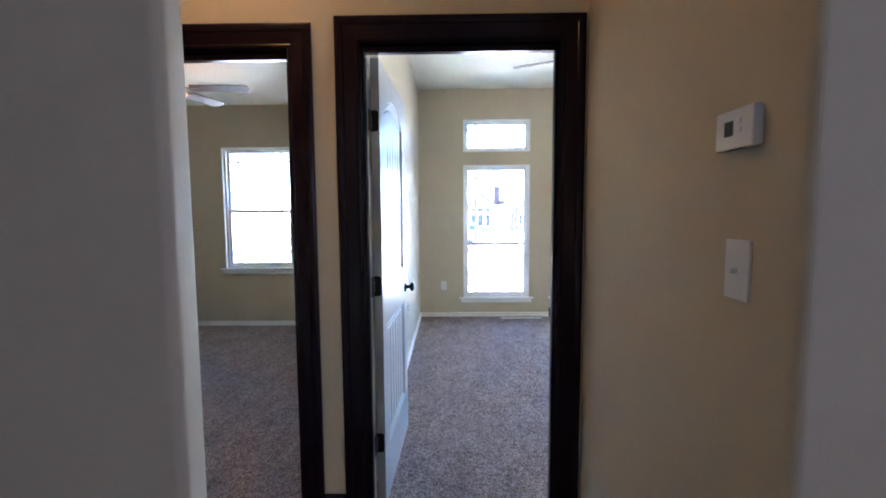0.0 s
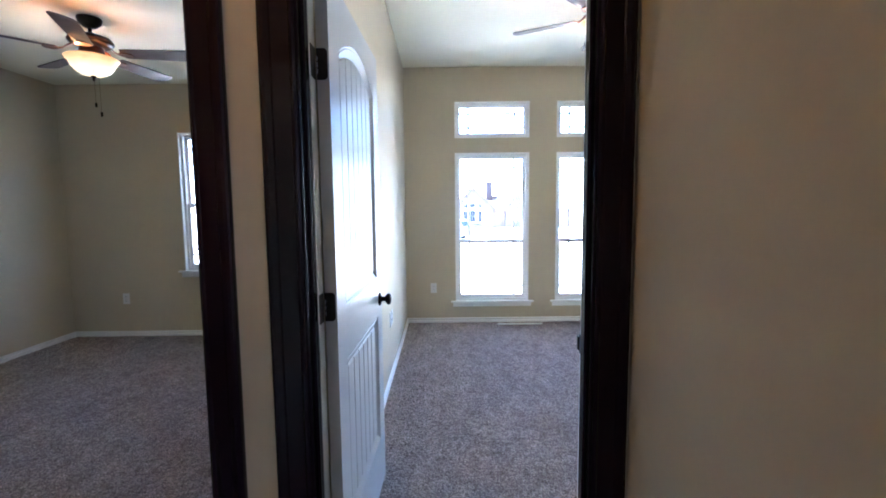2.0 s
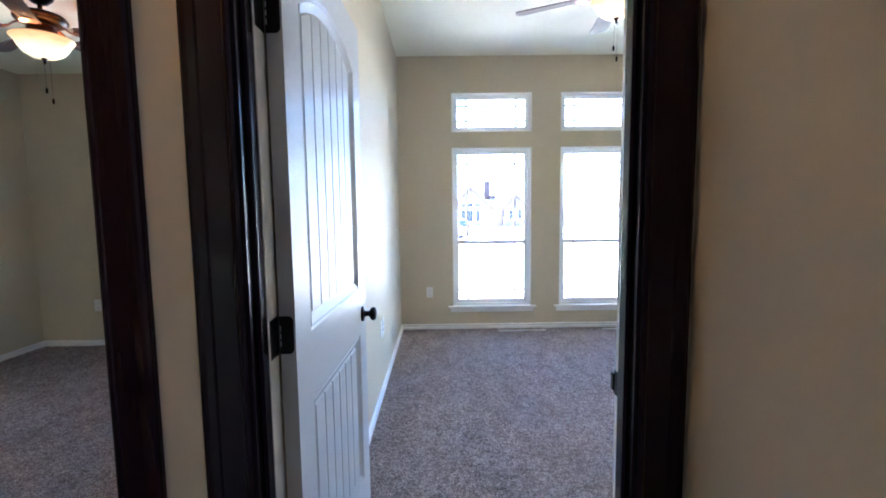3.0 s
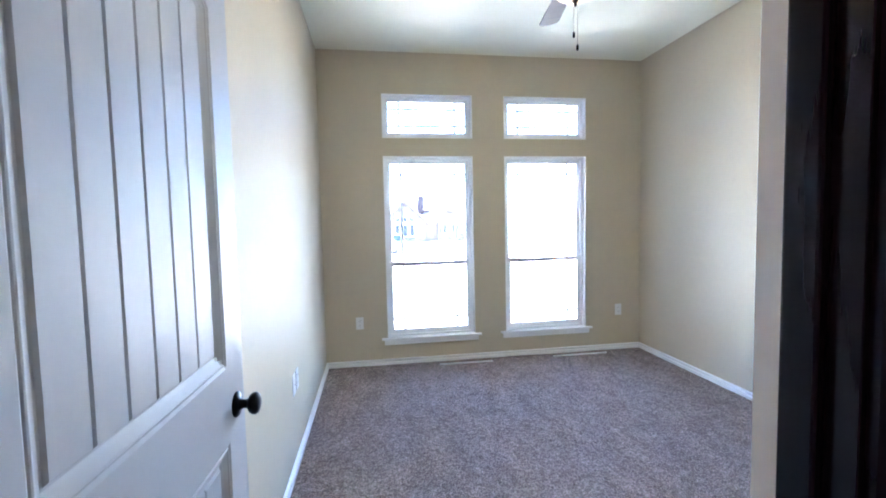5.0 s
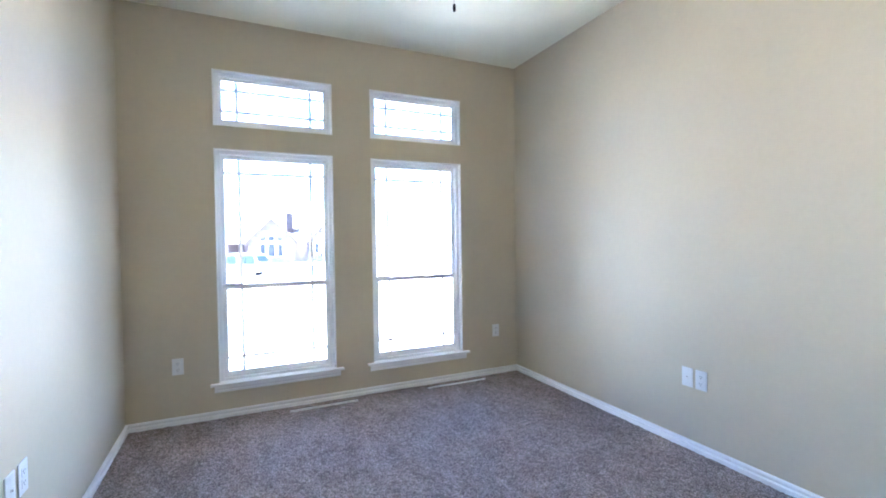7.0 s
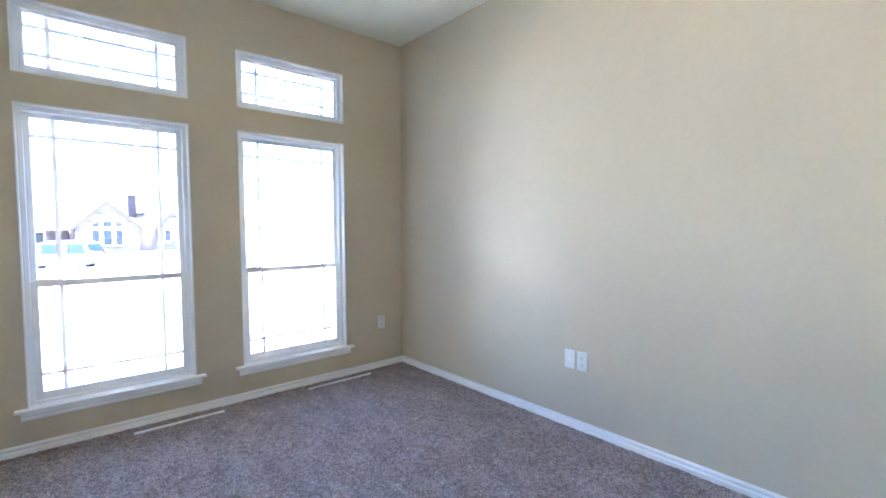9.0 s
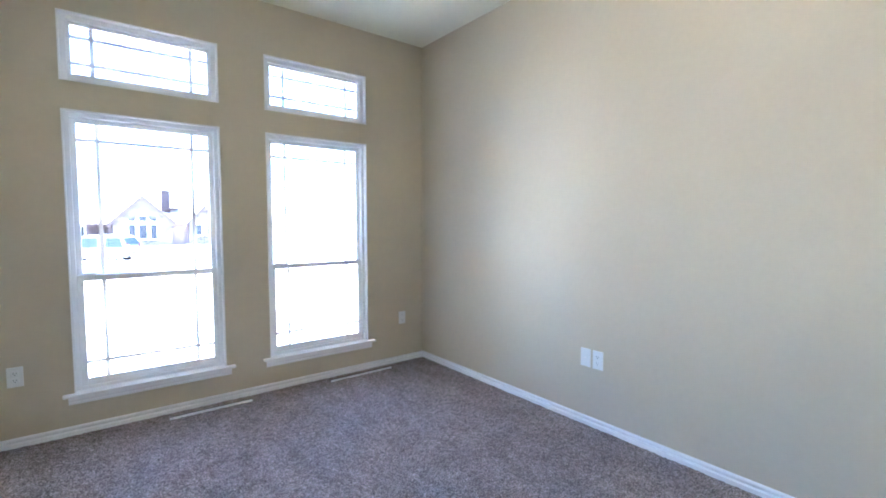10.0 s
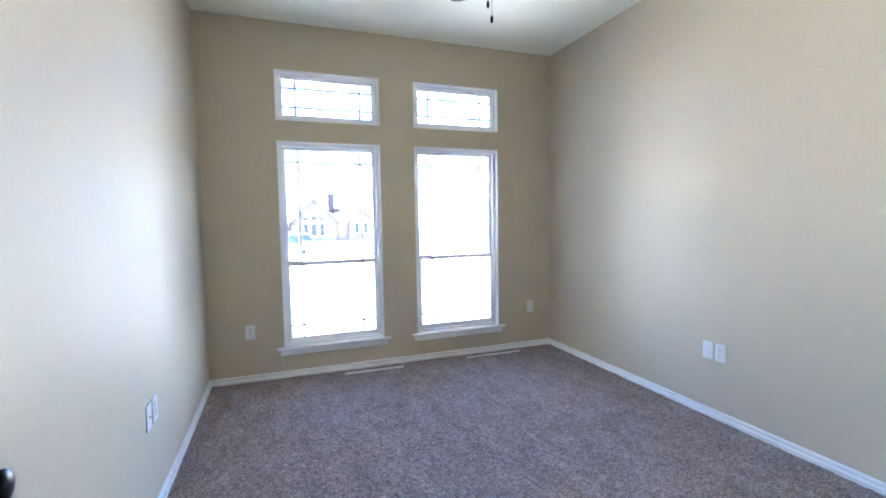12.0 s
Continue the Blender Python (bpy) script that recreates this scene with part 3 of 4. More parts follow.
for k, (a, b) in enumerate(WINS):
    hung_window("window_%d" % (k + 1), a, b, WZ[0], WZ[1], 0.955, YB, "tall white vinyl single-hung window with thin border muntins")
    transom("window_%d" % (k + 3), a, b, TZ[0], TZ[1], YB, "white vinyl transom window with border muntins above a tall window")
hung_window("window_5", LWIN[0], LWIN[1], LWIN[2], LWIN[3], 1.400, LYB, "white vinyl single-hung window of the second bedroom")


# ---- ceiling fans ----
def ceiling_fan(label, at, phase, ceil, chain=0.0, watts=0.09, rise=0.0):
    """A five-blade fan with a bowl light; its origin is the mount at the ceiling."""
    f = thing("ceiling_fan", label, "ceiling fan", "ceiling fans", at=pose(*at, ceil + rise))
    part("canopy", lathe(bmesh.new(), [(0, -rise), (0.072, -rise), (0.072, -0.012 - rise), (0.064, -0.035 - rise), (0.040, -0.058 - rise), (0.022, -0.066 - rise), (0, -0.066 - rise)]), BRONZE, f, "dark bronze canopy", True)
    part("downrod", lathe(bmesh.new(), [(0, -0.06), (0.012, -0.06), (0.012, -0.135), (0, -0.135)], 16), BRONZE, f, smooth=True)
    part("motor_housing", lathe(bmesh.new(), [(0, -0.115), (0.028, -0.115), (0.036, -0.128), (0.075, -0.134), (0.115, -0.146), (0.128, -0.162), (0.128, -0.182), (0.115, -0.194), (0.085, -0.204), (0, -0.204)], 40), BRONZE, f, "dark bronze motor housing", True)
    part("housing_band", lathe(bmesh.new(), [(0.1285, -0.166), (0.131, -0.168), (0.131, -0.178), (0.1285, -0.18)], 40), COPPER, f, "antique copper band", True)
    part("switch_housing", lathe(bmesh.new(), [(0, -0.203), (0.060, -0.203), (0.070, -0.215), (0.072, -0.245), (0.095, -0.255), (0.112, -0.266), (0.114, -0.278), (0, -0.278)], 40), COPPER, f, "antique copper light fitter", True)
    bowl = bmesh.new()
    lathe(bowl, [(0.150, -0.278), (0.157, -0.283), (0.153, -0.290), (0.134, -0.312), (0.122, -0.338), (0.098, -0.368), (0.062, -0.390), (0.006, -0.398), (0.006, -0.392), (0.060, -0.384), (0.095, -0.363), (0.118, -0.334), (0.130, -0.309), (0.147, -0.288), (0.150, -0.278)], 48)
    part("light_bowl", bowl, BOWL, f, "lit amber alabaster glass bowl, bulb glow painted into its emission", True)
    part("finial", lathe(bmesh.new(), [(0, -0.386), (0.012, -0.392), (0.018, -0.400), (0.012, -0.408), (0.006, -0.414), (0.009, -0.420), (0.006, -0.428), (0, -0.432)], 20), BRONZE, f, "dark bronze finial", True)
    for k in range(5):
        a = radians(phase + 72 * k)
        turn = Matrix.Rotation(a, 3, "Z")
        arm = bmesh.new()
        prof = [(0.100, 0.012, -0.200), (0.125, 0.016, -0.214), (0.150, 0.014, -0.238), (0.175, 0.020, -0.248), (0.195, 0.044, -0.248), (0.235, 0.040, -0.248), (0.255, 0.018, -0.248)]
        rows = []
        for r, wd, z in prof:
            rows.append([arm.verts.new(turn @ Vector((r, s * wd, z + q))) for s, q in ((-1, 0), (1, 0), (1, -0.006), (-1, -0.006))])
        for p, q in zip(rows, rows[1:]):
            for i in range(4):
                arm.faces.new((p[i], p[(i + 1) % 4], q[(i + 1) % 4], q[i]))
        arm.faces.new(rows[0])
        arm.faces.new(rows[-1][::-1])
        part("blade_iron", arm, COPPER, f)
        bl = bmesh.new()
        tilt = Matrix.Rotation(radians(-12), 3, "X")
        outline = [(0.0, -0.052), (0.30, -0.064), (0.440, -0.068), (0.462, -0.050), (0.468, 0.0), (0.452, 0.052), (0.425, 0.070), (0.30, 0.066), (0.0, 0.052), (-0.012, 0.0)]
        up = [bl.verts.new(turn @ (tilt @ Vector((x, y, 0.003)) + Vector((0.195, 0, -0.243)))) for x, y in outline]
        dn = [bl.verts.new(turn @ (tilt @ Vector((x, y, -0.003)) + Vector((0.195, 0, -0.243)))) for x, y in outline]
        bl.faces.new(up)
        bl.faces.new(dn[::-1])
        for i in range(len(up)):
            j = (i + 1) % len(up)
            bl.faces.new((up[i], dn[i], dn[j], up[j]))
        part("blade", bl, BLADE, f)
    for dx, dy, z in ((0.015 + chain, -0.066, -0.590), (0.040 + chain, -0.055, -0.650)):
        ch = bmesh.new()
        lathe(ch, [(0, -0.24), (0.0008, -0.24), (0.0008, z), (0, z)], 6, (dx, dy, 0))
        c = part("pull_chain", ch, COPPER, f)
        part("chain_fob", lathe(bmesh.new(), [(0, z + 0.002), (0.005, z), (0.0065, z - 0.008), (0.0065, z - 0.024), (0.004, z - 0.030), (0, z - 0.031)], 12, (dx, dy, 0)), BRONZE, c, smooth=True)
    for k in range(2):
        bulb = new("bulb", bpy.data.lights.new("bulb", "POINT"))
        bulb.data.energy, bulb.data.color, bulb.data.shadow_soft_size = watts, (1.0, 0.55, 0.22), 0.02
        a = radians(-150 + 120 * k)
        bulb.parent = f
        bulb.matrix_local = Matrix.Translation((0.09 * math.cos(a), 0.09 * math.sin(a), -0.312))
    return f


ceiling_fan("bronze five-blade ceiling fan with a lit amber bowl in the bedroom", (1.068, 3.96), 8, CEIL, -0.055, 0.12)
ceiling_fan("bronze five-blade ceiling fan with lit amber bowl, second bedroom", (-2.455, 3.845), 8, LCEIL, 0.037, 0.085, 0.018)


def flush_lamp(at):
    o = thing("ceiling_lamp", "lit round flush ceiling lamp with frosted glass in the hall", "lamp", at=pose(*at))
    part("lamp_pan", lathe(bmesh.new(), [(0, 0), (0.15, 0), (0.15, -0.02), (0, -0.02)], 40), BRONZE, o)
    part("lamp_shade", lathe(bmesh.new(), [(0.14, -0.02), (0.142, -0.035), (0.125, -0.062), (0.08, -0.085), (0, -0.095), (0, -0.021)], 40), LAMPGLASS, o, "lit frosted glass shade", True)


flush_lamp((-0.95, 1.60, HCEIL))


# ---- wall plates ----
def wall_plate(kind, label, m):
    """A plate in local x (across) and z (up), its face towards -y."""
    o = thing("wall_outlet" if kind != "switch" else "light_switch", label, "outlet" if kind != "switch" else "switch", at=m)
    bm = box(bmesh.new(), (-0.036, -0.0055, -0.058), (0.036, 0.0, 0.058), 0.0025, 3)
    part("plate", bm, PLATE, o)
    if kind == "duplex":
        for s in (-1, 1):
            soc = part("socket", box(bmesh.new(), (-0.017, -0.0075, s * 0.0205 - 0.0155), (0.017, -0.005, s * 0.0205 + 0.0155), 0.001), PLATE, o)
            for x, h in ((-0.0065, 0.0045), (0.0065, 0.0035)):
                part("slot", box(bmesh.new(), (x - 0.0011, -0.0079, s * 0.0205 - h + 0.003), (x + 0.0011, -0.0074, s * 0.0205 + h + 0.003)), SLOT, soc)
            part("slot", lathe(bmesh.new(), [(0, 0), (0.0024, 0), (0.0024, 0.0006), (0, 0.0006)], 10, (0, -0.0073, s * 0.0205 - 0.0075), Matrix.Rotation(radians(90), 3, "X")), SLOT, soc)
        part("screw", lathe(bmesh.new(), [(0, 0), (0.0028, 0), (0.0022, 0.0012), (0, 0.0014)], 10, (0, -0.0052, 0), Matrix.Rotation(radians(90), 3, "X")), PLATE, o)
    elif kind == "coax":
        part("coax_jack", lathe(bmesh.new(), [(0, 0), (0.0055, 0), (0.0055, 0.004), (0.0045, 0.004), (0.0045, 0.009), (0, 0.009)], 12, (0, -0.0052, 0), Matrix.Rotation(radians(90), 3, "X")), MULL, o)
        for z in (-0.042, 0.042):
            part("screw", lathe(bmesh.new(), [(0, 0), (0.0028, 0), (0.0022, 0.0012), (0, 0.0014)], 10, (0, -0.0052, z), Matrix.Rotation(radians(90), 3, "X")), PLATE, o)
    else:
        part("switch_well", box(bmesh.new(), (-0.0055, -0.0065, -0.0125), (0.0055, -0.005, 0.0125), 0.0005), PLATE, o)
        tog = bmesh.new()
        box(tog, (-0.004, -0.019, -0.006), (0.004, -0.005, 0.004), 0.0012)
        part("toggle", tog, PLATE, o)
        for z in (-0.030, 0.030):
            part("screw", lathe(bmesh.new(), [(0, 0), (0.0028, 0), (0.0022, 0.0012), (0, 0.0014)], 10, (0, -0.0052, z), Matrix.Rotation(radians(90), 3, "X")), PLATE, o)
    return o


wall_plate("duplex", "white duplex outlet on the tan window wall", pose(-0.186, YB, 0.418))
wall_plate("duplex", "white duplex outlet on the tan window wall near the corner", pose(2.428, YB, 0.418))
wall_plate("coax", "white cable jack plate on the tan wall beside an outlet", pose(XR, 4.033, 0.44, 0, 0, -90))
wall_plate("duplex", "white duplex outlet on the tan wall beside a cable plate", pose(XR, 3.945, 0.44, 0, 0, -90))
wall_plate("duplex", "white duplex outlet on the tan wall near the door", pose(XL, 4.27, 0.47, 0, 0, 90))
wall_plate("coax", "white cable jack plate on the tan wall near the door", pose(XL, 4.17, 0.47, 0, 0, 90))
wall_plate("duplex", "white duplex outlet in the second bedroom", pose(-3.475, LYB, 0.415))
wall_plate("switch", "white toggle light switch on the tan hall wall", pose(HXR, 0.943, 1.260, 0, 0, -90))


def thermostat(m):
    o = thing("thermostat", "white rectangular wall thermostat with a small grey display", "thermostat", at=m)
    part("back_plate", box(bmesh.new(), (-0.050, -0.006, -0.033), (0.053, 0, 0.035), 0.002), PLATE, o)
    part("cover", box(bmesh.new(), (-0.053, -0.023, -0.036), (0.056, -0.005, 0.038), 0.004, 3), PLATE, o)
    part("display", box(bmesh.new(), (-0.024, -0.0238, -0.011), (0.002, -0.0228, 0.017), 0.0004), LCD, o, "small dark display")
    for z in (0.0, 0.016):
        part("button", lathe(bmesh.new(), [(0, 0), (0.0048, 0), (0.0048, 0.0022), (0.0035, 0.003), (0, 0.003)], 14, (0.022, -0.0225, z - 0.002), Matrix.Rotation(radians(90), 3, "X")), PLATE, o)
    for k in range(5):
        part("vent_slot", box(bmesh.new(), (-0.03 + k * 0.012, -0.019, -0.0365), (-0.023 + k * 0.012, -0.010, -0.0358)), SLOT, o)
    return o


thermostat(pose(HXR, 0.946, 1.526, 0, 0, -90))


def floor_register(x0, x1, y0, y1):
    o = thing("floor_register", "white metal floor register set in the carpet by the window wall", "vent", "floor registers", at=pose((x0 + x1) / 2, (y0 + y1) / 2, 0.0095))
    hx, hy = (x1 - x0) / 2, (y1 - y0) / 2
    part("register_lip", box(bmesh.new(), (-hx, -hy, -0.004), (hx, -hy + 0.013, 0.0105), 0.002), VINYL, o, "white metal lip")
    part("register_well", box(bmesh.new(), (-hx + 0.004, -hy + 0.013, -0.004), (hx - 0.004, hy, 0.0025)), SLOT, o, "dark grille")
    n = 26
    for k in range(n):
        x = -hx + 0.012 + (2 * hx - 0.024) * (k + 0.5) / n
        part("louver", box(bmesh.new(), (x - 0.003, -hy + 0.0135, 0.002), (x + 0.003, hy - 0.002, 0.0035)), BRONZE, o)
    return o


floor_register(0.547, 1.062, 5.716, 5.760)
floor_register(1.672, 2.237, 5.724, 5.768)


# ---- outdoors ----
def ground_z(y):
    pts = [(-3000, -0.25), (6.2, -0.25), (12, -0.35), (41, -1.45), (66, -1.6), (3000, -1.6)]
    for (a, za), (b, zb) in zip(pts, pts[1:]):
        if y <= b:
            return za + (zb - za) * (y - a) / (b - a)
    return -1.6


def ground():
    bm = bmesh.new()
    ys = [-3000, -40, 6.2, 12, 20, 30, 41, 50, 66, 120, 400, 3000]
    xs = [-3000, -200, -40, -10, 10, 40, 200, 3000]
    g = [[bm.verts.new((x, y, ground_z(y))) for y in ys] for x in xs]
    for i in range(len(xs) - 1):
        for j in range(len(ys) - 1):
            bm.faces.new((g[i][j], g[i + 1][j], g[i + 1][j + 1], g[i][j + 1]))
    tagged(part("ground", bm, GROUNDM), "pale dry ground sloping down to the street", kind="structure")
    bm = bmesh.new()
    a = [bm.verts.new((x, y, ground_z(y) + 0.03)) for x, y in ((-300, 36), (300, 36), (300, 45), (-300, 45))]
    bm.faces.new(a)
    tagged(part("road", bm, ROADM), "pale concrete street", kind="structure")
    for k, y in enumerate((35.8, 45.0)):
        tagged(boxed("kerb_%d" % (k + 1), (-300, y, ground_z(y) - 0.1), (300, y + 0.2, ground_z(y) + 0.17), ROADM, None, "", 0.02), "pale concrete kerb along the street", kind="structure")


ground()


def kerb_shadow_strip():
    """A low dark strip for a kerb's shadow, sinking into the ground at its end."""
    y, z = 25.6, ground_z(25.6)
    bm = bmesh.new()
    ring = lambda x, h: [Vector((x, y, z - 0.05)), Vector((x, y + 0.14, z - 0.05)), Vector((x, y + 0.13, z + h)), Vector((x, y + 0.02, z + h))]
    cuts = [ring(-30, 0.13), ring(-0.2, 0.13), ring(0.7, 0.10), ring(1.3, 0.05), ring(1.8, 0.012)]
    vs = [[bm.verts.new(v) for v in c] for c in cuts]
    for p, q in zip(vs, vs[1:]):
        for i in range(4):
            bm.faces.new((p[i], p[(i + 1) % 4], q[(i + 1) % 4], q[i]))
    bm.faces.new(vs[0])
    bm.faces.new(vs[-1][::-1])
    tagged(part("kerb_shadow_strip", bm, KERB_SHADE), "low dark strip standing in for a kerb's shadow", kind="structure")


KERB_SHADE = vary(mat("kerb_shadow_dark", (0.03, 0.028, 0.03), 0.9, 0, 0.1), (0.03, 0.028, 0.03), 0.2, 2, 20)
kerb_shadow_strip()


def stone_mat():
    m = mat("pale_stone_veneer", (0.40, 0.36, 0.31), 0.9, 0, 0.04)
    br = m.node_tree.nodes.new("ShaderNodeTexBrick")
    br.inputs["Color1"].default_value = (0.088, 0.08, 0.076, 1)
    br.inputs["Color2"].default_value = (0.03, 0.026, 0.027, 1)
    br.inputs["Mortar"].default_value = (0.10, 0.097, 0.094, 1)
    br.inputs["Scale"].default_value = 1.0
    br.inputs["Brick Width"].default_value = 0.75
    br.inputs["Row Height"].default_value = 0.32
    br.inputs["Mortar Size"].default_value = 0.03
    tc = m.node_tree.nodes.new("ShaderNodeTexCoord")
    mp = m.node_tree.nodes.new("ShaderNodeMapping")
    mp.inputs["Rotation"].default_value = (radians(90), 0, 0)
    m.node_tree.links.new(tc.outputs["Object"], mp.inputs[0])
    m.node_tree.links.new(mp.outputs[0], br.inputs[0])
    base(m, br.outputs[0])
    bump(m, br.outputs["Fac"], 0.5, 0.03)
    return m


STONE = stone_mat()
BRICKM = vary(mat("mauve_brick", (0.115, 0.092, 0.09), 0.9, 0, 0.04), (0.115, 0.092, 0.09), 0.25, 3, 20)
SHINGLE = vary(mat("pale_shingle", (0.30, 0.27, 0.25), 0.9), (0.30, 0.27, 0.25), 0.2, 1.5, 12)
FASCIA = vary(mat("fascia_paint", (0.042, 0.035, 0.038), 0.6, 0, 0.03), (0.042, 0.035, 0.038), 0.1, 2, 20)
CHIM = vary(mat("dark_chimney_cladding", (0.034, 0.028, 0.030), 0.7, 0, 0.03), (0.034, 0.028, 0.030), 0.2, 3, 20)
FARGLASS = mat("far_window_glass", (0.02, 0.024, 0.029), 0.4, 0, 0.02)
CARWHITE = vary(mat("white_car_paint", (0.135, 0.135, 0.138), 0.4, 0, 0.03), (0.135, 0.135, 0.138), 0.03, 2, 20)
CARGLASS = mat("tinted_car_glass", (0.018, 0.025, 0.037), 0.4, 0, 0.02)
RUBBER = vary(mat("tyre_rubber", (0.015, 0.015, 0.016), 0.8), (0.015, 0.015, 0.016), 0.2, 10, 60)
ALLOY = mat("wheel_alloy", (0.35, 0.35, 0.36), 0.35, 0.8)
REDLENS = mat("red_tail_lens", (0.05, 0.003, 0.005), 0.25)


def gable_front(house, x0, x1, xm, y0, y1, zb, ze, zp):
    """A gabled wing: walls with a pitched top, its roof slopes and fascia boards."""
    bm = bmesh.new()
    f = [bm.verts.new(v) for v in ((x0, y0, zb), (x1, y0, zb), (x1, y0, ze), (xm, y0, zp), (x0, y0, ze))]
    b = [bm.verts.new((v.co.x, y1, v.co.z)) for v in f]
    bm.faces.new(f)
    bm.faces.new(b[::-1])
    for i in range(5):
        j = (i + 1) % 5
        bm.faces.new((f[i], b[i], b[j], f[j]))
    part("wall", bm, STONE, house, "pale stone gable wall")
    for xa in (x0, x1):
        s = -1 if xa == x0 else 1
        k = (zp - ze) / abs(xm - xa)
        xo, zo = xa + s * 0.45, ze - 0.45 * k
        bm = bmesh.new()
        q = [(xo, zo), (xm, zp), (xm, zp + 0.46), (xo, zo + 0.46)]
        r0 = [Vector((x, y0 - 0.35, z + 0.01)) for x, z in q]
        r1 = [Vector((x, y1, z + 0.01)) for x, z in q]
        part("roof", skin(bm, r0, r1), SHINGLE, house)
        bm = bmesh.new()
        r0 = [Vector((x, y0 - 0.40, z - 0.06 + (0.02 if i < 2 else 0.03))) for i, (x, z) in enumerate(q)]
        r1 = [Vector((x, y0 - 0.352, z - 0.06 + (0.02 if i < 2 else 0.03))) for i, (x, z) in enumerate(q)]
        part("fascia", skin(bm, r0, r1), FASCIA, house)


def house_window(house, x0, x1, z0, z1, y, cols=1, rows=2, top=None):
    """A window with its frame and panes; top gives a sloped head (left and right heights)."""
    bm = bmesh.new()
    box(bm, (x0 - 0.09, y - 0.06, z0 - 0.09), (x1 + 0.09, y + 0.02, z0))
    box(bm, (x0 - 0.09, y - 0.06, z0), (x0, y + 0.02, z1))
    box(bm, (x1, y - 0.06, z0), (x1 + 0.09, y + 0.02, z1))
    if not top:
        box(bm, (x0 - 0.09, y - 0.06, z1), (x1 + 0.09, y + 0.02, z1 + 0.09))
    w = part("window", bm, VINYL, house)
    for c in range(cols):
        for r in range(rows):
            a, b = x0 + (x1 - x0) * c / cols + 0.03, x0 + (x1 - x0) * (c + 1) / cols - 0.03
            p, q = z0 + (z1 - z0) * r / rows + 0.03, z0 + (z1 - z0) * (r + 1) / rows - 0.03
            bm = bmesh.new()
            if top and r == rows - 1:
                zl, zr = top
                r0 = [Vector(v) for v in ((a, y - 0.03, p), (b, y - 0.03, p), (b, y - 0.03, zr), (a, y - 0.03, zl))]
                r1 = [v + Vector((0, 0.02, 0)) for v in r0]
                skin(bm, r0, r1)
            else:
                box(bm, (a, y - 0.03, p), (b, y - 0.01, q))
            part("pane", bm, FARGLASS, w)
    return w


def far_house():
    h = thing("house", "pale stone one-storey house with two front gables and a chimney", "house", at=pose(0.22, 0, 0.50))
    zb, y = -2.15, 66.0
    gable_front(h, 1.39, 7.28, 4.28, y, y + 9, zb, 0.65, 3.50)
    gable_front(h, 9.10, 12.5, 10.80, y, y + 9, zb, 0.60, 2.45)
    part("wall", box(bmesh.new(), (7.28, y + 0.8, zb), (9.10, y + 8.5, 0.9)), BRICKM, h, "mauve brick entry wall")
    part("wall", box(bmesh.new(), (12.5, y + 1.2, zb), (19, y + 8.5, 0.7)), BRICKM, h)
    part("wall", box(bmesh.new(), (-13, y + 2.2, zb), (1.39, y + 8.5, 0.7)), BRICKM, h)
    bm = bmesh.new()
    q = [(y + 0.2, 0.55), (y + 6.5, 3.75), (y + 12.8, 0.55)]
    a = [bm.verts.new((-13.6, *p)) for p in q]
    b = [bm.verts.new((19.6, *p)) for p in q]
    bm.faces.new((a[0], b[0], b[1], a[1]))
    bm.faces.new((a[1], b[1], b[2], a[2]))
    bm.faces.new((a[2], b[2], b[0], a[0]))
    bm.faces.new(a)
    bm.faces.new(b[::-1])
    part("roof", bm, SHINGLE, h, "pale shingle main roof")
    part("fascia", box(bmesh.new(), (-13.6, y + 0.12, 0.45), (1.0, y + 0.19, 0.62)), FASCIA, h)
    part("chimney", box(box(bmesh.new(), (6.55, y + 3.0, 1.5), (7.45, y + 3.9, 4.65)), (6.45, y + 2.9, 4.65), (7.55, y + 4.0, 4.80)), CHIM, h, "dark clad chimney")
    # dark block at the chimney's foot, running on past its right side
    part("chimney_foot", box(bmesh.new(), (6.7, y + 2.6, 2.35), (8.3, y + 3.9, 2.62)), CHIM, h)
    # tall arched window group of the large gable
    for x0, x1, top in ((2.85, 3.55, (1.12, 1.42)), (3.85, 4.70, None), (5.00, 5.70, (1.42, 1.12))):
        house_window(h, x0, x1, -1.25, 0.50, y - 0.02, 1, 2)
        if top:
            house_window(h, x0, x1, 0.82, 1.1, y - 0.02, 1, 1, top)
        else:
            house_window(h, x0, x1, 0.82, 1.55, y - 0.02, 1, 1)
    for x0, x1 in ((9.85, 10.5), (11.1, 11.75)):
        house_window(h, x0, x1, -0.95, 0.48, y - 0.02, 1, 2)
    for x0, x1 in ((-4.6, -3.2), (-2.6, -1.2)):
        house_window(h, x0, x1, -0.95, 0.35, y + 2.18, 2, 1)
    # flat dark panel on the wall, standing for the porch's shaded recess
    part("porch_shade_panel", box(bmesh.new(), (-0.9, y + 2.12, zb), (1.2, y + 2.19, 0.35)), CHIM, h)
    for x in (-4.9, -0.95, 1.1):
        part("porch_post", box(bmesh.new(), (x - 0.12, y + 0.5, zb), (x + 0.12, y + 0.75, 0.58)), FASCIA, h)
    return h


far_house()


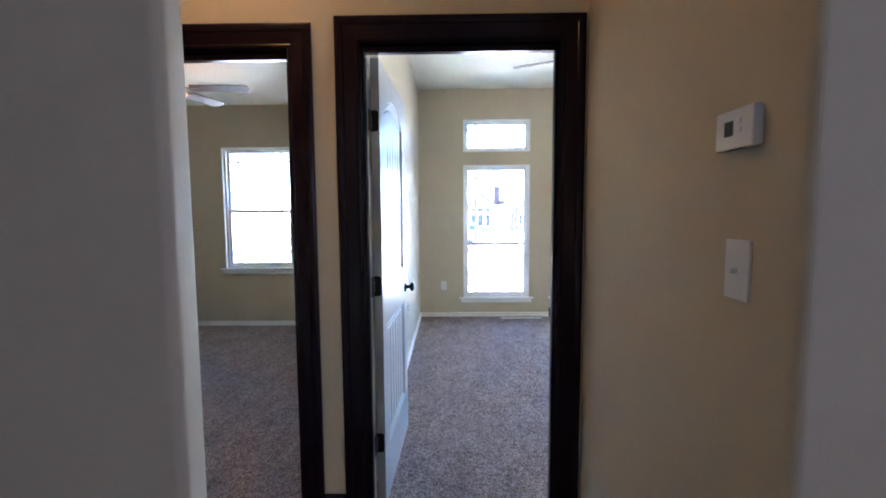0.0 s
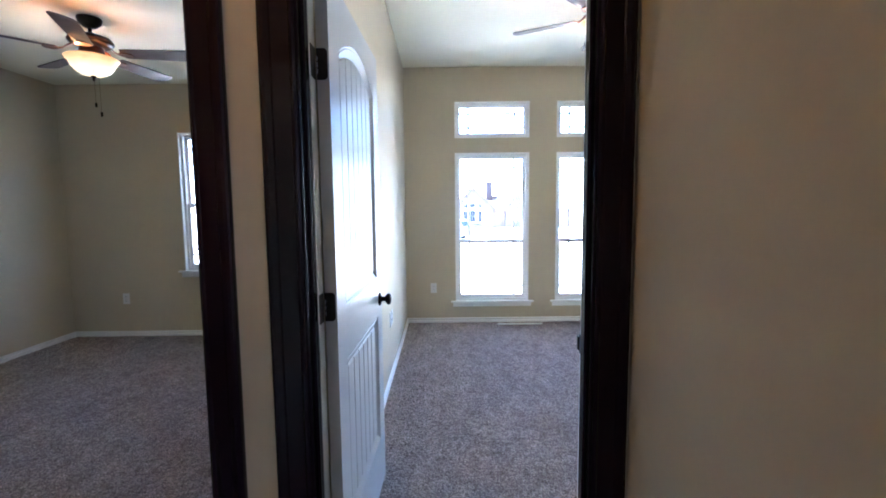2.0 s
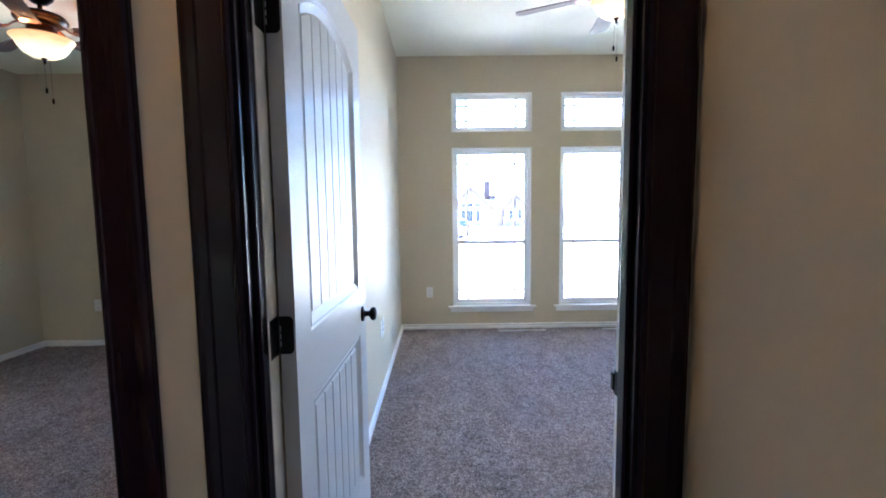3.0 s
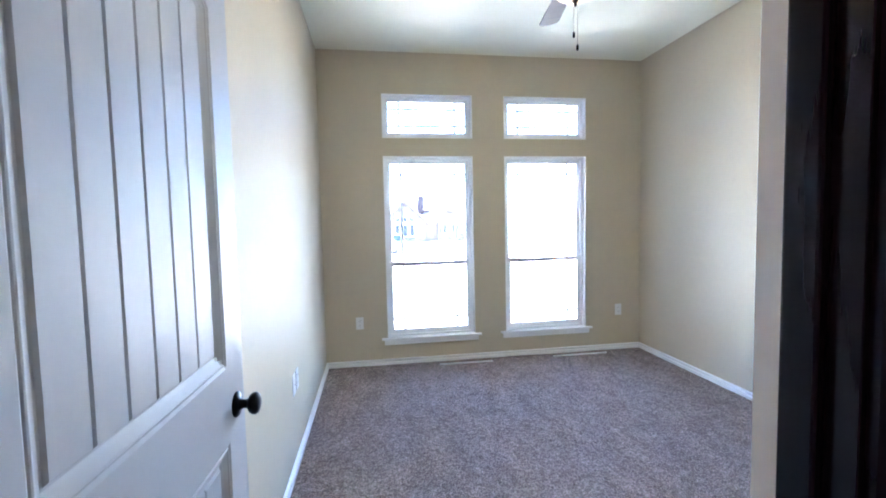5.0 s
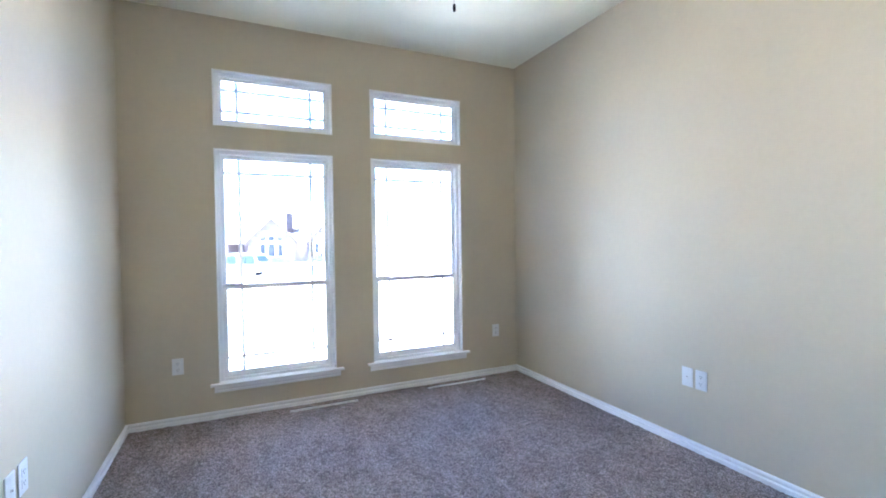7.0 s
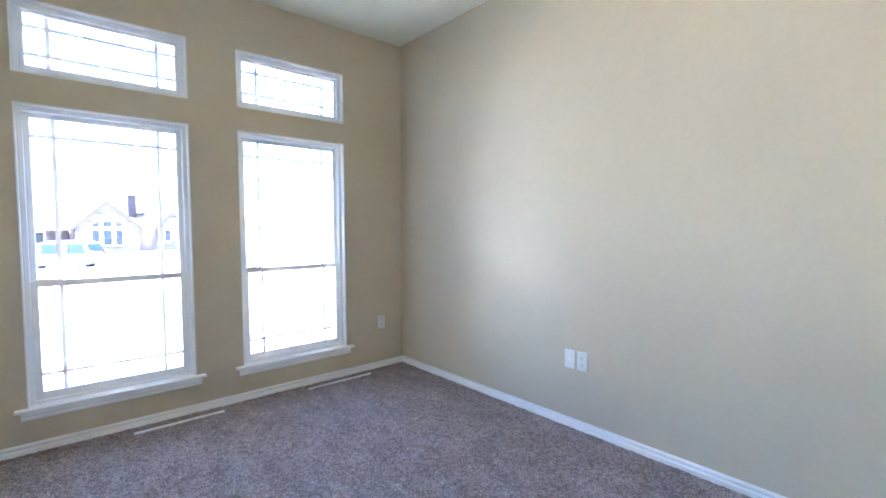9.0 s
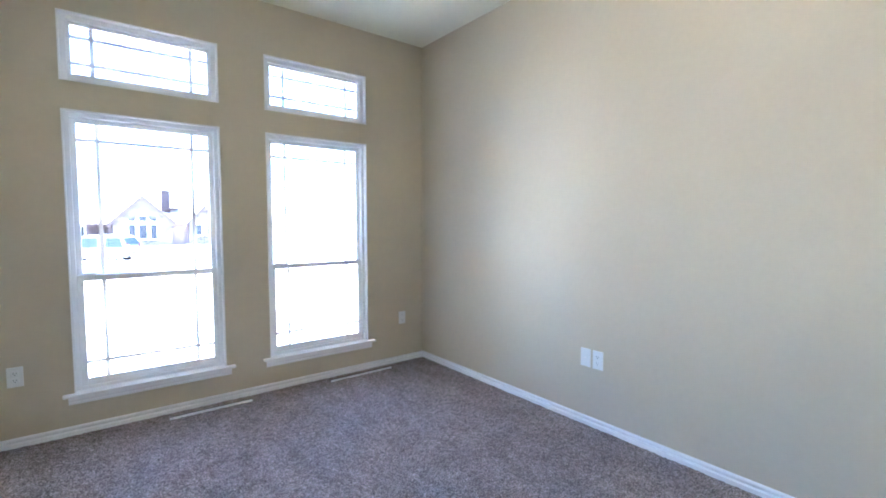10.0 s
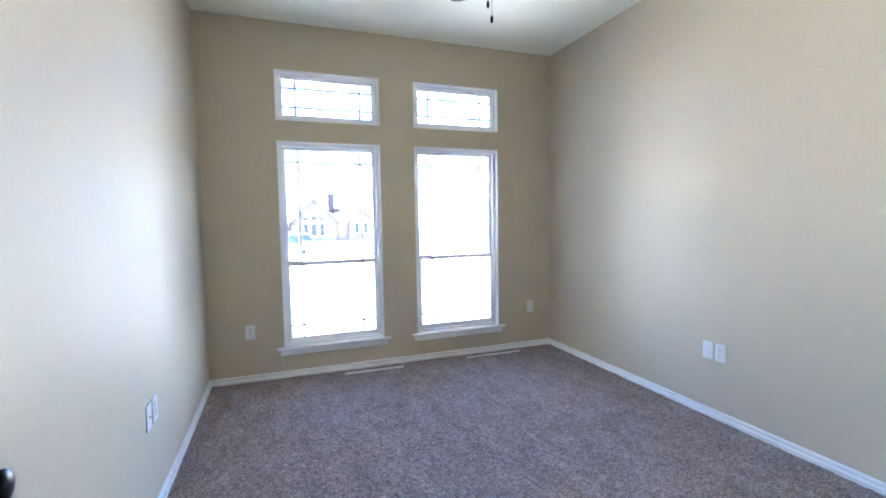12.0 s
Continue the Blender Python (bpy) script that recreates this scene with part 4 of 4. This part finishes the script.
def low_shrub(at, r):
    bm = bmesh.new()
    rng = random.Random(int(at[0] * 100))
    for k in range(160):
        u = rng.uniform(0, 2 * math.pi)
        q = rng.random() ** 0.5 * r
        z = rng.random() * r * 0.8 * (1.1 - q / r)
        c = Vector((at[0] + q * math.cos(u), at[1] + q * math.sin(u), at[2] + z))
        d = Vector((rng.uniform(-1, 1), rng.uniform(-1, 1), rng.uniform(-0.5, 1))).normalized() * 0.09
        n = d.cross(Vector((0, 0, 1))).normalized() * 0.05
        bm.faces.new([bm.verts.new(p) for p in (c - d, c + n, c + d, c - n)])
    ob = part("shrub", bm, LEAF)
    return tagged(ob, "low grey-green shrub in the bed before the house", "shrub", "shrubs by the house")


LEAF = vary(mat("grey_green_leaves", (0.07, 0.075, 0.06), 0.8), (0.07, 0.075, 0.06), 0.3, 5, 30)
for x in (3.4, 4.2, 5.0, 5.9, 8.8, 11.4):
    low_shrub((x + 0.22, 65.2, -1.6), 0.45)


def parked_car(at, label):
    """A boxy estate car seen along its flank; its nose points to -x, its tail to +x."""
    c = thing("car", label, "car", at=at)
    L, W, H = 4.75, 1.86, 1.80
    side = [(-2.35, 0.42), (-2.37, 0.75), (-2.20, 0.98), (-1.25, 1.08), (-0.62, 1.70), (-0.30, 1.79), (1.75, 1.78), (2.05, 1.66), (2.30, 1.10), (2.37, 0.80), (2.36, 0.42), (1.92, 0.30), (-1.95, 0.30)]
    bm = bmesh.new()
    rows = []
    for y, s in ((-W / 2, 0.0), (-W / 2 + 0.02, 0.0), (W / 2 - 0.02, 0.0), (W / 2, 0.0)):
        rows.append([Vector((x, y * (1 - 0.14 * max(0, z - 1.05) / 0.75), z)) for x, z in side])
    vs = [[bm.verts.new(v) for v in r] for r in rows]
    for p, q in zip(vs, vs[1:]):
        for i in range(len(p)):
            j = (i + 1) % len(p)
            bm.faces.new((p[i], p[j], q[j], q[i]))
    bm.faces.new(vs[0])
    bm.faces.new(vs[-1][::-1])
    bmesh.ops.bevel(bm, geom=[e for e in bm.edges if abs(e.verts[0].co.y - e.verts[1].co.y) < 0.01 and e.calc_face_angle(0) > 0.5], offset=0.04, segments=2, affect="EDGES")
    part("body", bm, CARWHITE, c, "white car body", False)
    for s in (-1, 1):
        for a, b in (((-0.95, 1.10), (-0.62, 1.56)), ((-0.45, 1.02), (0.50, 1.66)), ((1.00, 1.02), (1.95, 1.66))):
            k = 0.30 if a[0] < -0.5 else (-0.16 if b[0] > 1.9 else 0)
            bm = bmesh.new()
            y0 = s * (W / 2 + 0.004)
            pts = [(a[0] - (0.28 if a[0] < -0.5 else 0), a[1]), (b[0] + (0.10 if b[0] > 1.9 else 0), a[1]), (b[0] + (-0.06 if b[0] > 1.9 else 0), b[1]), (a[0] + (0.10 if a[0] < -0.5 else 0), b[1])]
            r0 = [Vector((x, y0 * (1 - 0.14 * max(0, z - 1.05) / 0.75), z)) for x, z in pts]
            r1 = [v - Vector((0, s * 0.03, 0)) for v in r0]
            part("side_window", skin(bm, r0, r1), CARGLASS, c)
        for x in (-1.45, 1.42):
            wh = bmesh.new()
            turn = Matrix.Rotation(radians(90), 3, "X")
            lathe(wh, [(0.20, -0.1), (0.33, -0.1), (0.36, -0.07), (0.36, 0.07), (0.33, 0.1), (0.20, 0.1)], 28, (x, s * (W / 2 - 0.10), 0.36), turn)
            w = part("wheel", wh, RUBBER, c)
            part("rim", lathe(bmesh.new(), [(0, -0.06), (0.205, -0.09), (0.205, 0.09), (0, 0.06)], 20, (x, s * (W / 2 - 0.10), 0.36), turn), ALLOY, w)
        part("tail_light", box(bmesh.new(), (2.24, s * 0.80 - 0.10, 0.85), (2.40, s * 0.80 + 0.135, 1.22), 0.02), REDLENS, c, "red tail light")
        part("roof_rail", box(bmesh.new(), (-0.1, s * 0.68 - 0.02, 1.80), (1.7, s * 0.68 + 0.02, 1.86), 0.01), CARWHITE, c)
    part("bumper", box(bmesh.new(), (2.30, -0.90, 0.36), (2.50, 0.90, 0.60), 0.04), DARKP, c)
    part("bumper", box(bmesh.new(), (-2.50, -0.90, 0.36), (-2.32, 0.90, 0.60), 0.04), DARKP, c)
    bm = bmesh.new()
    skin(bm, [Vector(v) for v in ((2.07, -0.72, 1.62), (2.31, -0.80, 1.14), (2.31, 0.80, 1.14), (2.07, 0.72, 1.62))], [Vector(v) for v in ((2.09, -0.72, 1.63), (2.33, -0.80, 1.15), (2.33, 0.80, 1.15), (2.09, 0.72, 1.63))])
    part("rear_window", bm, CARGLASS, c)
    bm = bmesh.new()
    skin(bm, [Vector(v) for v in ((-1.22, -0.80, 1.12), (-0.64, -0.70, 1.68), (-0.64, 0.70, 1.68), (-1.22, 0.80, 1.12))], [Vector(v) for v in ((-1.24, -0.80, 1.13), (-0.66, -0.70, 1.69), (-0.66, 0.70, 1.69), (-1.24, 0.80, 1.13))])
    part("windscreen", bm, CARGLASS, c)
    return c


parked_car(pose(0.16, 41.0, ground_z(41.0) + 0.03, 0, 0, -30), "white estate car parked on the pale street")
